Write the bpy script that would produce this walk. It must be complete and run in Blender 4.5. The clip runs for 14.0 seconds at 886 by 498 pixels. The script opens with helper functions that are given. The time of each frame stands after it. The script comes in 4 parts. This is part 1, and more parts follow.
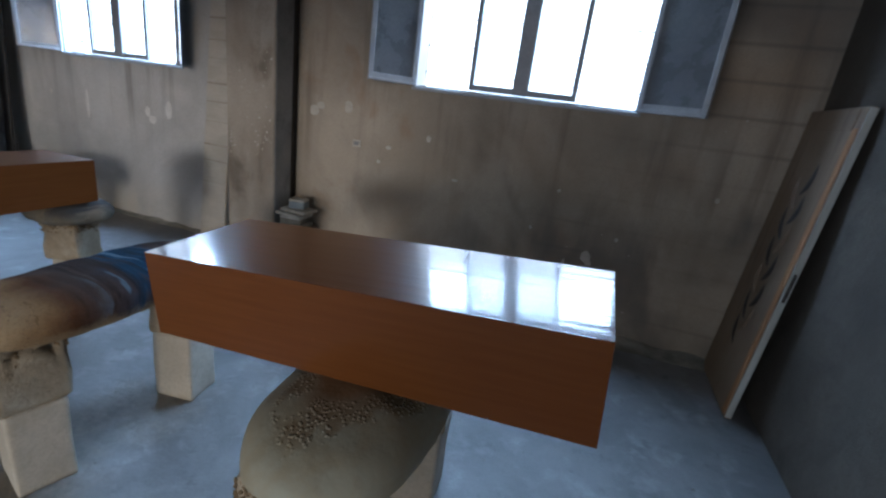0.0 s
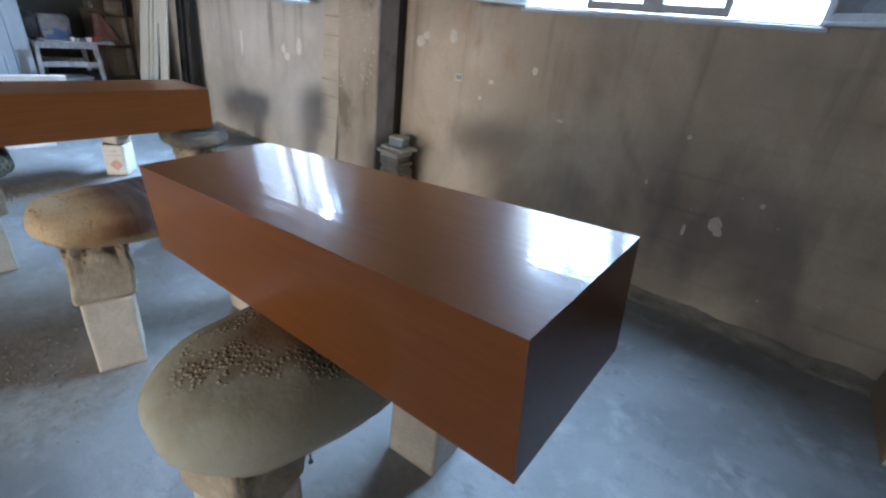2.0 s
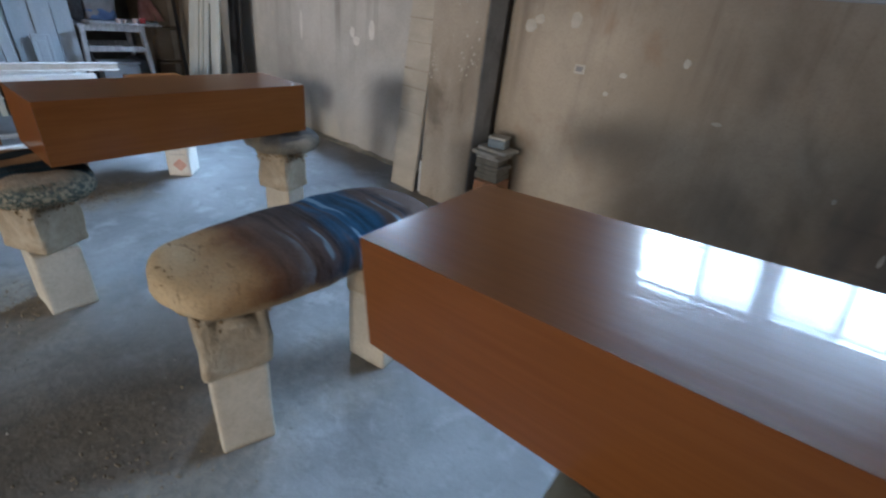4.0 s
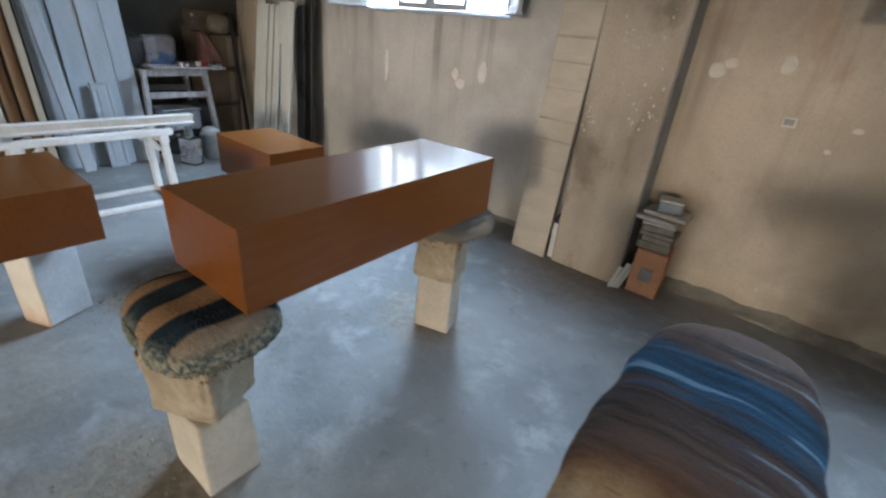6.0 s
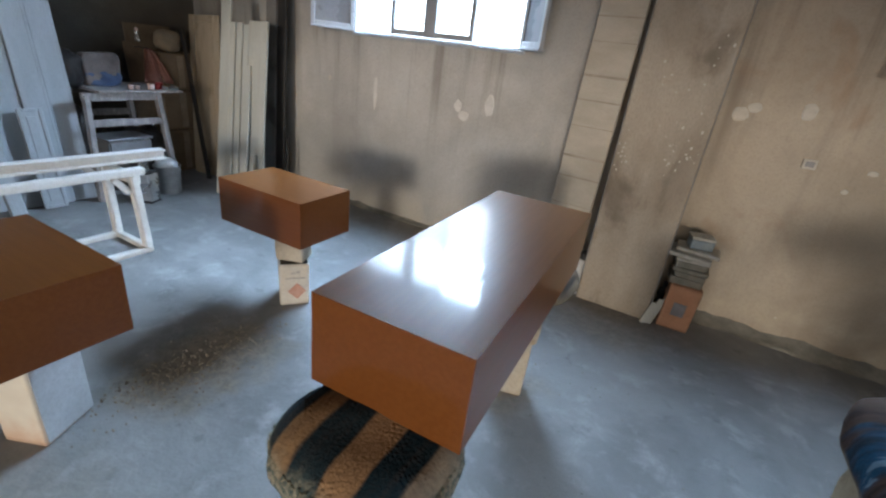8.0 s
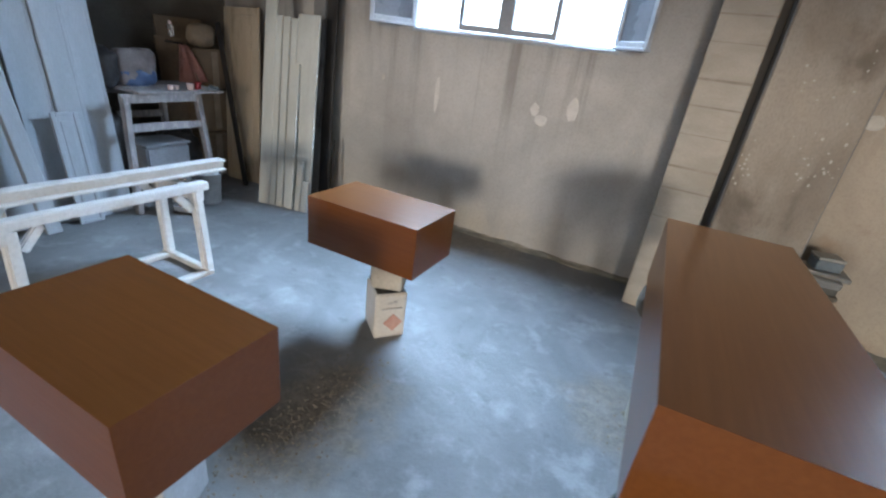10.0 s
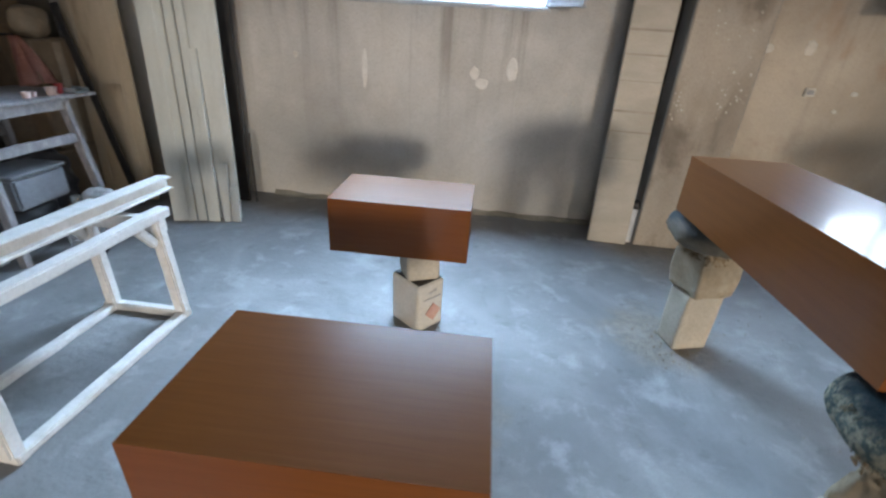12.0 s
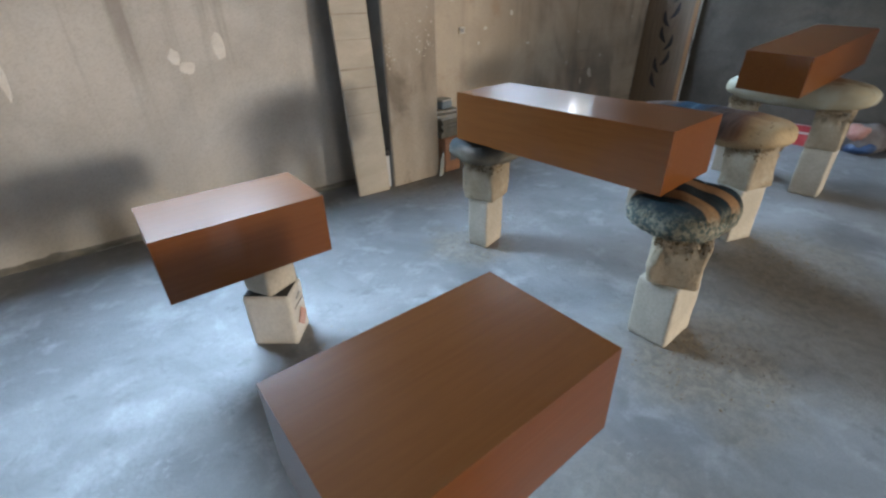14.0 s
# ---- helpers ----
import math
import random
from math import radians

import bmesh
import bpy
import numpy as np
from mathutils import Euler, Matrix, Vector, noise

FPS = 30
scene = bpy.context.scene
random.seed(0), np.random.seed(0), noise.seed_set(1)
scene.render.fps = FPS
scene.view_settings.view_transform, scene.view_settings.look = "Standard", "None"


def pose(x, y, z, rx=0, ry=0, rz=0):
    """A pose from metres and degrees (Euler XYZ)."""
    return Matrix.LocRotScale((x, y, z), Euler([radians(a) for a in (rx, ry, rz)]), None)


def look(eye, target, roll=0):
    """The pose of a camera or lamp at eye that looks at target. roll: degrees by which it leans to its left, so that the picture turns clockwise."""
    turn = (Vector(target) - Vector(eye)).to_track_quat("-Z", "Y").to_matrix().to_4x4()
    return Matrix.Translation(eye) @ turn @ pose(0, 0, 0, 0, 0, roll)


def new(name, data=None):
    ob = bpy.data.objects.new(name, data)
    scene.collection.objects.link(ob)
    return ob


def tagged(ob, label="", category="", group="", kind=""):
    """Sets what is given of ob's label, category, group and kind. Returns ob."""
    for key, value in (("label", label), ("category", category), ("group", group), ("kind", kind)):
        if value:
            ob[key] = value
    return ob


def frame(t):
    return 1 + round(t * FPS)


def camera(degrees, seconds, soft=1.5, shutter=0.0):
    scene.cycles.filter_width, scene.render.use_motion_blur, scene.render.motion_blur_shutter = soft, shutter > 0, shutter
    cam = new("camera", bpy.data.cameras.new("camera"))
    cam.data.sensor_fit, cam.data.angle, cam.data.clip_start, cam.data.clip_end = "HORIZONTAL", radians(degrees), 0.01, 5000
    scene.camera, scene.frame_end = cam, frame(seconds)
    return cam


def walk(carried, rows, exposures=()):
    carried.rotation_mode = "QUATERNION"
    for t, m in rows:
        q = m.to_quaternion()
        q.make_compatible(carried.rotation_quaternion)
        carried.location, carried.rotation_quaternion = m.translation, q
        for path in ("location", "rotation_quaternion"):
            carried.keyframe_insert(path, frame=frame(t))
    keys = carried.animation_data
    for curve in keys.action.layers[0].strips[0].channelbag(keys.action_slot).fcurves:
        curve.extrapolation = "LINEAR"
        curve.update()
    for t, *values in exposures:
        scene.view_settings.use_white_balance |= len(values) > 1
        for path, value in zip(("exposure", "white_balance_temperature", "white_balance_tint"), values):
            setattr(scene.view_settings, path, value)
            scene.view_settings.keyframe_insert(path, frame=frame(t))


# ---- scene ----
cam = camera(90.0, 14.0, soft=2.3, shutter=0.4)
PATH = [
    (0, (-0.771, 0.599, 1.460), (-1.349, 2.419, 0.865), 7.6),
    (0.5, (-0.697, 0.738, 1.433), (-1.453, 2.478, 0.803), 6.5),
    (1, (-0.640, 0.872, 1.436), (-1.538, 2.534, 0.780), 7.3),
    (1.2, (-0.608, 0.905, 1.441), (-1.598, 2.496, 0.747), 6.6),
    (1.5, (-0.558, 0.962, 1.429), (-1.642, 2.440, 0.630), 5.3),
    (2, (-0.513, 1.008, 1.400), (-1.586, 2.453, 0.527), 6.6),
    (4.5, (-1.640, 0.912, 1.371), (-2.728, 2.289, 0.412), 6.6),
    (5, (-1.951, 0.866, 1.388), (-3.045, 2.252, 0.449), 6.5),
    (5.5, (-2.228, 0.858, 1.382), (-3.340, 2.245, 0.467), 5.9),
    (6, (-2.486, 0.803, 1.389), (-3.603, 2.211, 0.511), 5.4),
    (6.5, (-2.694, 0.697, 1.423), (-3.748, 2.169, 0.573), 4.4),
    (7, (-2.869, 0.663, 1.424), (-3.882, 2.180, 0.603), 5.0),
    (7.5, (-3.044, 0.658, 1.433), (-4.015, 2.210, 0.628), 5.8),
    (8, (-3.215, 0.596, 1.436), (-4.065, 2.222, 0.640), 7.3),
    (8.5, (-3.399, 0.557, 1.418), (-4.210, 2.203, 0.622), 7.6),
    (9, (-3.594, 0.578, 1.410), (-4.414, 2.216, 0.606), 7.7),
    (11.5, (-4.504, 0.401, 1.364), (-4.971, 2.149, 0.513), 7.0),
    (12, (-4.745, 0.354, 1.348), (-4.922, 2.141, 0.467), 3.6),
    (12.5, (-4.948, 0.376, 1.328), (-4.910, 2.151, 0.406), 1.0),
    (13, (-5.131, 0.407, 1.337), (-4.667, 2.107, 0.390), 1.1),
    (13.5, (-5.305, 0.404, 1.334), (-4.445, 1.916, 0.347), 2.1),
    (14, (-5.412, 0.473, 1.348), (-4.372, 1.874, 0.370), -1.6),
]
walk(cam, [(t, look(eye, target, roll)) for t, eye, target, roll in PATH],
     [(0, -0.75, 5400, 10), (1, -0.75, 5300, 10), (1.5, -0.25, 5400, 10), (2, 0.20, 5550, 10), (2.6, 0.15, 5550, 10), (4.5, -0.45, 5610, 10), (5, -0.50, 5710, 10), (5.5, -0.05, 6110, 10),
      (6.2, -0.06, 6210, 10), (7, -0.12, 6210, 10), (8, -0.18, 6110, 10), (9, -0.06, 5910, 10), (11.5, 0.02, 5800, 10), (12.5, 0.06, 6280, 10), (13, 0.04, 6310, 10), (13.5, 0.17, 6250, 10), (14, 0.06, 6150, 10)])
LAMP, OUTDOORS = 105.0, 8.5

# ---- world, lights, exposure ----
world = bpy.data.worlds.new("sky")
scene.world = world
world.use_nodes = True
wn = world.node_tree
sky = wn.nodes.new("ShaderNodeTexSky")
sky.sky_type, sky.sun_disc = "NISHITA", False
sky.sun_elevation, sky.sun_rotation = radians(4.6), radians(162)
wn.links.new(sky.outputs[0], wn.nodes["Background"].inputs[0])
wn.nodes["Background"].inputs[1].default_value = 0.10

WALL, LEFT, RIGHT, BACK, HIGH = 3.84, -8.25, 0.36, -3.0, 3.4
BAY = (-5.3, 0.34, 0.0, 2.25)           # the wide gateway in the back wall: x0, x1, z0, z1


def area_lamp(name, eye, target, sx, sy, watts, colour):
    light = bpy.data.lights.new(name, "AREA")
    light.shape, light.size, light.size_y, light.energy, light.color = "RECTANGLE", sx, sy, watts, colour
    ob = new(name, light)
    ob.matrix_world = look(eye, target)
    return ob


area_lamp("doorway_daylight", (-2.6, BACK - 0.12, 1.1), (-2.6, 2.0, 0.9), 4.6, 1.9, LAMP, (1.0, 0.96, 0.91))

# the low sun that comes in through the gateway
sun_lamp = bpy.data.lights.new("low_sun", "SUN")
sun_lamp.energy, sun_lamp.angle, sun_lamp.color = 1.2, radians(6.0), (1.0, 0.88, 0.72)
sun = new("low_sun", sun_lamp)
sun.matrix_world = look((-3.0 + 0.325 * 10, 2.0 - 10.0, 0.6 + 0.084 * 10), (-3.0, 2.0, 0.6))

for lamp_x, lamp_w, watts in ((-5.235, 2.6, 1350.0), (-1.415, 2.6, 760.0)):
    area_lamp("window_daylight", (lamp_x, WALL + 0.95, 3.25), (lamp_x, WALL - 1.2, 1.2), lamp_w, 1.4, watts, (0.57, 0.77, 1.0))

# ---- materials ----


def nodes_of(name):
    m = bpy.data.materials.new(name)
    m.use_nodes = True
    return m, m.node_tree, m.node_tree.nodes["Principled BSDF"]


class Net:
    """Small helper that strings shader nodes together."""

    def __init__(self, tree):
        self.t = tree
        geo = tree.nodes.new("ShaderNodeNewGeometry")
        self.place = geo.outputs["Position"]
        self.island = geo.outputs["Random Per Island"]
        self.local = tree.nodes.new("ShaderNodeTexCoord").outputs["Object"]

    def put(self, socket, value):
        if hasattr(value, "is_output"):
            self.t.links.new(value, socket)
        else:
            socket.default_value = value

    def math(self, op, a, b=0.0, clamp=False):
        n = self.t.nodes.new("ShaderNodeMath")
        n.operation, n.use_clamp = op, clamp
        self.put(n.inputs[0], a), self.put(n.inputs[1], b)
        return n.outputs[0]

    def scaled(self, v, s):
        n = self.t.nodes.new("ShaderNodeVectorMath")
        n.operation = "MULTIPLY"
        self.put(n.inputs[0], v), self.put(n.inputs[1], s)
        return n.outputs[0]

    def noise(self, v, scale, detail=4.0, rough=0.55, distort=0.0):
        n = self.t.nodes.new("ShaderNodeTexNoise")
        self.put(n.inputs["Vector"], v)
        n.inputs["Scale"].default_value, n.inputs["Detail"].default_value = scale, detail
        n.inputs["Roughness"].default_value, n.inputs["Distortion"].default_value = rough, distort
        return n.outputs["Fac"]

    def cells(self, v, scale):
        n = self.t.nodes.new("ShaderNodeTexVoronoi")
        self.put(n.inputs["Vector"], v)
        n.inputs["Scale"].default_value = scale
        return n.outputs["Distance"]

    def ramp(self, f, lo, hi, a=0.0, b=1.0):
        n = self.t.nodes.new("ShaderNodeMapRange")
        n.interpolation_type = "SMOOTHSTEP"
        self.put(n.inputs[0], f)
        for i, v in enumerate((lo, hi, a, b)):
            n.inputs[i + 1].default_value = v
        return n.outputs[0]

    def mix(self, f, a, b):
        n = self.t.nodes.new("ShaderNodeMix")
        n.data_type = "RGBA"
        self.put(n.inputs[0], f)
        self.put(n.inputs[6], (*a, 1) if isinstance(a, tuple) else a)
        self.put(n.inputs[7], (*b, 1) if isinstance(b, tuple) else b)
        return n.outputs[2]

    def xyz(self, v):
        n = self.t.nodes.new("ShaderNodeSeparateXYZ")
        self.put(n.inputs[0], v)
        return n.outputs

    def bump(self, h, strength, dist, bsdf, before=None):
        n = self.t.nodes.new("ShaderNodeBump")
        n.inputs["Strength"].default_value, n.inputs["Distance"].default_value = strength, dist
        self.put(n.inputs["Height"], h)
        if before:
            self.put(n.inputs["Normal"], before)
        self.put(bsdf.inputs["Normal"], n.outputs[0])
        return n.outputs[0]


def surface(name, a, b, scale=6.0, stretch=(1, 1, 1), rough=0.6, metal=0.0, fine=60.0, relief=0.15, depth=0.004,
            stain=None, stain_scale=2.0, local=True, spec=0.5):
    """A two-scale material: two tones in coarse noise, fine grain, stains and relief."""
    m, t, p = nodes_of(name)
    n = Net(t)
    v = n.scaled(n.local if local else n.place, stretch)
    coarse = n.noise(v, scale)
    col = n.mix(n.ramp(coarse, 0.3, 0.7), a, b)
    grain = n.noise(v, fine, 6.0, 0.7)
    col = n.mix(n.ramp(grain, 0.35, 0.75, 0.0, 0.35), col, tuple(c * 0.6 for c in a))
    if stain:
        col = n.mix(n.ramp(n.noise(v, stain_scale, 5.0, 0.6, 0.4), 0.52, 0.72, 0.0, 0.8), col, stain)
    n.put(p.inputs["Base Color"], col)
    n.put(p.inputs["Roughness"], n.ramp(coarse, 0.2, 0.8, max(rough - 0.1, 0.03), min(rough + 0.1, 1.0)))
    p.inputs["Metallic"].default_value = metal
    p.inputs["Specular IOR Level"].default_value = spec
    n.bump(n.math("ADD", grain, coarse), relief, depth, p)
    return m


def lacquer():
    m, t, p = nodes_of("brown_lacquered_veneer")
    n = Net(t)
    s = n.scaled(n.local, (2.5, 45.0, 45.0))
    streak = n.noise(s, 1.6, 6.0, 0.6, 0.3)
    broad = n.noise(n.local, 2.2, 3.0)
    col = n.mix(n.ramp(streak, 0.3, 0.7), (0.138, 0.0475, 0.0118), (0.158, 0.0565, 0.0145))
    col = n.mix(n.ramp(broad, 0.35, 0.7, 0.0, 0.3), col, (0.122, 0.0425, 0.0106))
    n.put(p.inputs["Base Color"], col)
    p.inputs["Roughness"].default_value = 0.33
    p.inputs["Specular IOR Level"].default_value = 0.13
    p.inputs["Coat Weight"].default_value, p.inputs["Coat Roughness"].default_value = 0.5, 0.07
    p.inputs["Coat IOR"].default_value = 1.5
    peel = n.noise(n.local, 70.0, 2.0)
    brush = n.noise(n.scaled(n.local, (1.8, 34.0, 34.0)), 1.3, 2.0, 0.4)
    flow = n.bump(n.math("ADD", n.math("MULTIPLY", peel, 0.35), brush), 0.22, 0.002, p)
    n.put(p.inputs["Coat Normal"], flow)
    return m


def wall_plaster():
    """Bare cement plaster over blocks, with soot, overspray clouds, rain streaks and faint courses."""
    m, t, p = nodes_of("stained_cement_plaster")
    n = Net(t)
    x, y, z = n.xyz(n.place)
    base = n.noise(n.place, 1.1, 5.0, 0.6, 0.3)
    col = n.mix(n.ramp(base, 0.3, 0.72), (0.31, 0.265, 0.21), (0.46, 0.405, 0.33))
    col = n.mix(n.ramp(x, -4.2, -3.5, 0.95, 0.0), col, n.mix(n.ramp(base, 0.3, 0.72), (0.40, 0.40, 0.385), (0.55, 0.548, 0.53)))
    warm = n.noise(n.scaled(n.place, (1, 1, 0.8)), 0.9, 3.0)
    col = n.mix(n.math("MULTIPLY", n.ramp(warm, 0.52, 0.72, 0, 0.5), n.ramp(x, -4.2, -3.5, 0.0, 1.0)), col, (0.36, 0.235, 0.13))
    # block courses showing through
    row = n.math("FRACT", n.math("DIVIDE", z, 0.205))
    joint = n.math("MULTIPLY", n.ramp(n.math("ABSOLUTE", n.math("SUBTRACT", row, 0.5)), 0.40, 0.5),
                   n.math("MULTIPLY", n.ramp(n.noise(n.place, 0.8, 2.0), 0.45, 0.65, 0.1, 0.5), n.ramp(x, -1.3, -0.6)))
    col = n.mix(joint, col, (0.17, 0.15, 0.13))
    # rain and drip streaks that run down
    drip = n.noise(n.scaled(n.place, (7.0, 7.0, 0.45)), 1.0, 4.0, 0.6)
    col = n.mix(n.math("MULTIPLY", n.ramp(drip, 0.5, 0.72), n.ramp(z, 0.5, 1.5, 0.1, 0.55)), col, (0.15, 0.125, 0.105))
    # large soot clouds
    cloud = n.noise(n.scaled(n.place, (1.0, 1.0, 0.75)), 0.85, 4.0, 0.5, 0.6)
    col = n.mix(n.math("MULTIPLY", n.ramp(cloud, 0.5, 0.72, 0.0, 0.55), n.ramp(x, -4.2, -3.5, 0.45, 1.0)), col, (0.115, 0.105, 0.098))
    # soot and paint mist that has run down the bare end of the wall
    mist = n.noise(n.scaled(n.place, (1.5, 1.5, 0.9)), 1.2, 3.0, 0.5, 0.5)
    runs = n.noise(n.scaled(n.place, (5.0, 5.0, 0.6)), 1.1, 5.0, 0.6, 0.4)
    sooty = n.math("MULTIPLY", n.ramp(n.math("ADD", n.math("MULTIPLY", mist, 0.82), n.math("MULTIPLY", runs, 0.18)), 0.44, 0.64, 0.0, 0.62), n.ramp(x, -2.35, -1.7))
    col = n.mix(n.math("MULTIPLY", sooty, n.ramp(z, 1.2, 1.6, 1.0, 0.35)), col, (0.105, 0.103, 0.10))
    rust = n.ramp(n.noise(n.place, 1.6, 4.0, 0.6, 0.5), 0.56, 0.72, 0.0, 0.45)
    col = n.mix(n.math("MULTIPLY", rust, n.math("MULTIPLY", n.ramp(x, -3.4, -2.9), n.ramp(x, -2.3, -1.9, 1.0, 0.0))), col, (0.27, 0.15, 0.08))
    # pale dust that settled low down
    col = n.mix(n.math("MULTIPLY", n.ramp(z, 0.05, 0.45, 0.55, 0.0), n.ramp(base, 0.45, 0.65)), col, (0.5, 0.46, 0.36))
    grain = n.noise(n.place, 90.0, 5.0, 0.7)
    col = n.mix(n.ramp(grain, 0.4, 0.8, 0, 0.35), col, (0.2, 0.17, 0.14))
    specks = n.ramp(n.cells(n.place, 9.0), 0.03, 0.07, 0.65, 0.0)
    col = n.mix(n.math("MULTIPLY", specks, n.ramp(n.noise(n.place, 1.7), 0.55, 0.65)), col, (0.62, 0.6, 0.55))
    n.put(p.inputs["Base Color"], col)
    p.inputs["Roughness"].default_value = 0.9
    p.inputs["Specular IOR Level"].default_value = 0.2
    trowel = n.noise(n.place, 7.0, 6.0, 0.6)
    n.bump(n.math("ADD", n.math("MULTIPLY", grain, 0.2), trowel), 0.35, 0.02, p)
    return m


def floor_concrete():
    m, t, p = nodes_of("dusty_concrete")
    n = Net(t)
    x, y, z = n.xyz(n.place)
    a = n.noise(n.place, 1.3, 6.0, 0.6, 0.5)
    b = n.noise(n.place, 5.0, 6.0, 0.65, 0.3)
    col = n.mix(n.ramp(a, 0.3, 0.7), (0.165, 0.168, 0.172), (0.285, 0.29, 0.296))
    col = n.mix(n.ramp(b, 0.5, 0.72, 0, 0.5), col, (0.42, 0.43, 0.44))
    col = n.mix(n.ramp(n.noise(n.place, 9.0, 5.0, 0.6), 0.58, 0.72, 0, 0.5), col, (0.13, 0.13, 0.135))
    # sandy overspray dust round the stands, broad weak brown patches between them: x, y, radius
    wob = n.math("MULTIPLY", n.math("SUBTRACT", n.noise(n.place, 4.0, 5.0), 0.5), 0.5)
    for cx, cy, r, power in ((-4.93, 1.42, 0.26, 0.75), (-4.9, 1.72, 0.26, 0.75), (-4.6, 0.6, 0.5, 0.35), (-3.75, 0.95, 0.38, 0.75), (-3.2, 0.7, 0.5, 0.4), (-2.5, 1.05, 0.5, 0.6),
                             (-3.8, 2.35, 0.3, 0.6), (-2.45, 1.8, 0.3, 0.35), (-1.2, 1.5, 0.35, 0.3), (-5.2, 3.75, 0.45, 0.5), (-3.4, 3.45, 0.5, 0.5), (-3.0, 1.1, 0.6, 0.3)):
        dx, dy = n.math("SUBTRACT", x, cx), n.math("SUBTRACT", y, cy)
        d = n.math("ADD", n.math("SQRT", n.math("ADD", n.math("MULTIPLY", dx, dx), n.math("MULTIPLY", dy, dy))), wob)
        col = n.mix(n.ramp(d, r * 0.4, r * 1.25, power, 0.0), col, n.mix(n.ramp(n.noise(n.place, 21.0, 7.0, 0.75, 0.5), 0.35, 0.65), (0.17, 0.142, 0.108), (0.31, 0.265, 0.2)))
    scuff = n.ramp(n.noise(n.scaled(n.place, (1.0, 1.6, 1.0)), 17.0, 8.0, 0.68, 0.6), 0.56, 0.64)
    col = n.mix(n.math("MULTIPLY", scuff, n.ramp(n.noise(n.place, 1.9, 3.0), 0.45, 0.7, 0.0, 0.3)), col, (0.40, 0.40, 0.395))
    chips = n.ramp(n.noise(n.place, 48.0, 4.0, 0.6), 0.68, 0.74, 0.0, 0.4)
    col = n.mix(chips, col, (0.11, 0.11, 0.11))
    grain = n.noise(n.place, 120.0, 5.0, 0.75)
    col = n.mix(n.ramp(grain, 0.42, 0.75, 0, 0.35), col, (0.16, 0.16, 0.165))
    n.put(p.inputs["Base Color"], col)
    n.put(p.inputs["Roughness"], n.ramp(a, 0.3, 0.7, 0.5, 0.68))
    p.inputs["Specular IOR Level"].default_value = 0.28
    lumps = n.noise(n.place, 28.0, 6.0, 0.7)
    n.bump(n.math("ADD", n.math("MULTIPLY", grain, 0.25), n.math("ADD", lumps, b)), 0.45, 0.012, p)
    return m


def pad_cloth(name, axis, bands, edge, crust, crust_lo, crust_hi, streak=0.2, clear=-9.0, flock=None):
    """Blanket over foam: colour bands along one axis of the thing, dust crust below and at one end."""
    m, t, p = nodes_of(name)
    n = Net(t)
    c = n.xyz(n.local)
    drawn = (1.6, 9.0, 4.0) if axis == 1 else (9.0, 1.6, 4.0)
    wob = n.math("MULTIPLY", n.math("SUBTRACT", n.noise(n.scaled(n.local, drawn), 2.2, 5.0, 0.6), 0.5), edge * 7.0)
    pos = n.math("ADD", c[axis], wob)
    col = bands[0][1]
    for start, tone in bands[1:]:
        col = n.mix(n.ramp(pos, start - edge, start + edge), col, tone)
    lay = (2.2, 30.0, 4.0) if axis == 1 else (30.0, 2.2, 4.0)
    drawn_out = n.ramp(n.noise(n.scaled(n.local, lay), 1.6, 5.0), 0.48, 0.72, 0, streak)
    col = n.mix(n.math("MULTIPLY", drawn_out, n.ramp(pos, clear - 0.04, clear + 0.04)), col, (0.085, 0.06, 0.045))
    dust = n.noise(n.local, 16.0, 6.0, 0.7)
    low = n.math("ADD", c[2], n.math("MULTIPLY", n.math("SUBTRACT", dust, 0.5), 0.09))
    col = n.mix(n.ramp(low, crust_lo, crust_hi, 0.95, 0.0), col, n.mix(n.ramp(n.noise(n.local, 58.0, 4.0), 0.40, 0.62) if flock else n.ramp(dust, 0.35, 0.65), crust, flock or tuple(v * 1.35 for v in crust)))
    nap = n.noise(n.local, 130.0, 4.0, 0.7)
    col = n.mix(n.ramp(nap, 0.45, 0.75, 0, 0.4), col, (0.06, 0.05, 0.045))
    n.put(p.inputs["Base Color"], col)
    p.inputs["Roughness"].default_value = 0.95
    p.inputs["Specular IOR Level"].default_value = 0.1
    # patches of hardened pebbly crust
    patch = n.ramp(n.noise(n.local, 6.0, 4.0), 0.51, 0.60)
    pebble = n.math("MULTIPLY", n.ramp(n.cells(n.local, 95.0), 0.15, 0.6, 1.0, 0.0), patch)
    n.bump(n.math("ADD", n.math("ADD", nap, n.math("MULTIPLY", dust, 2.0)), n.math("MULTIPLY", pebble, 1.2)), 0.65, 0.008, p)
    return m


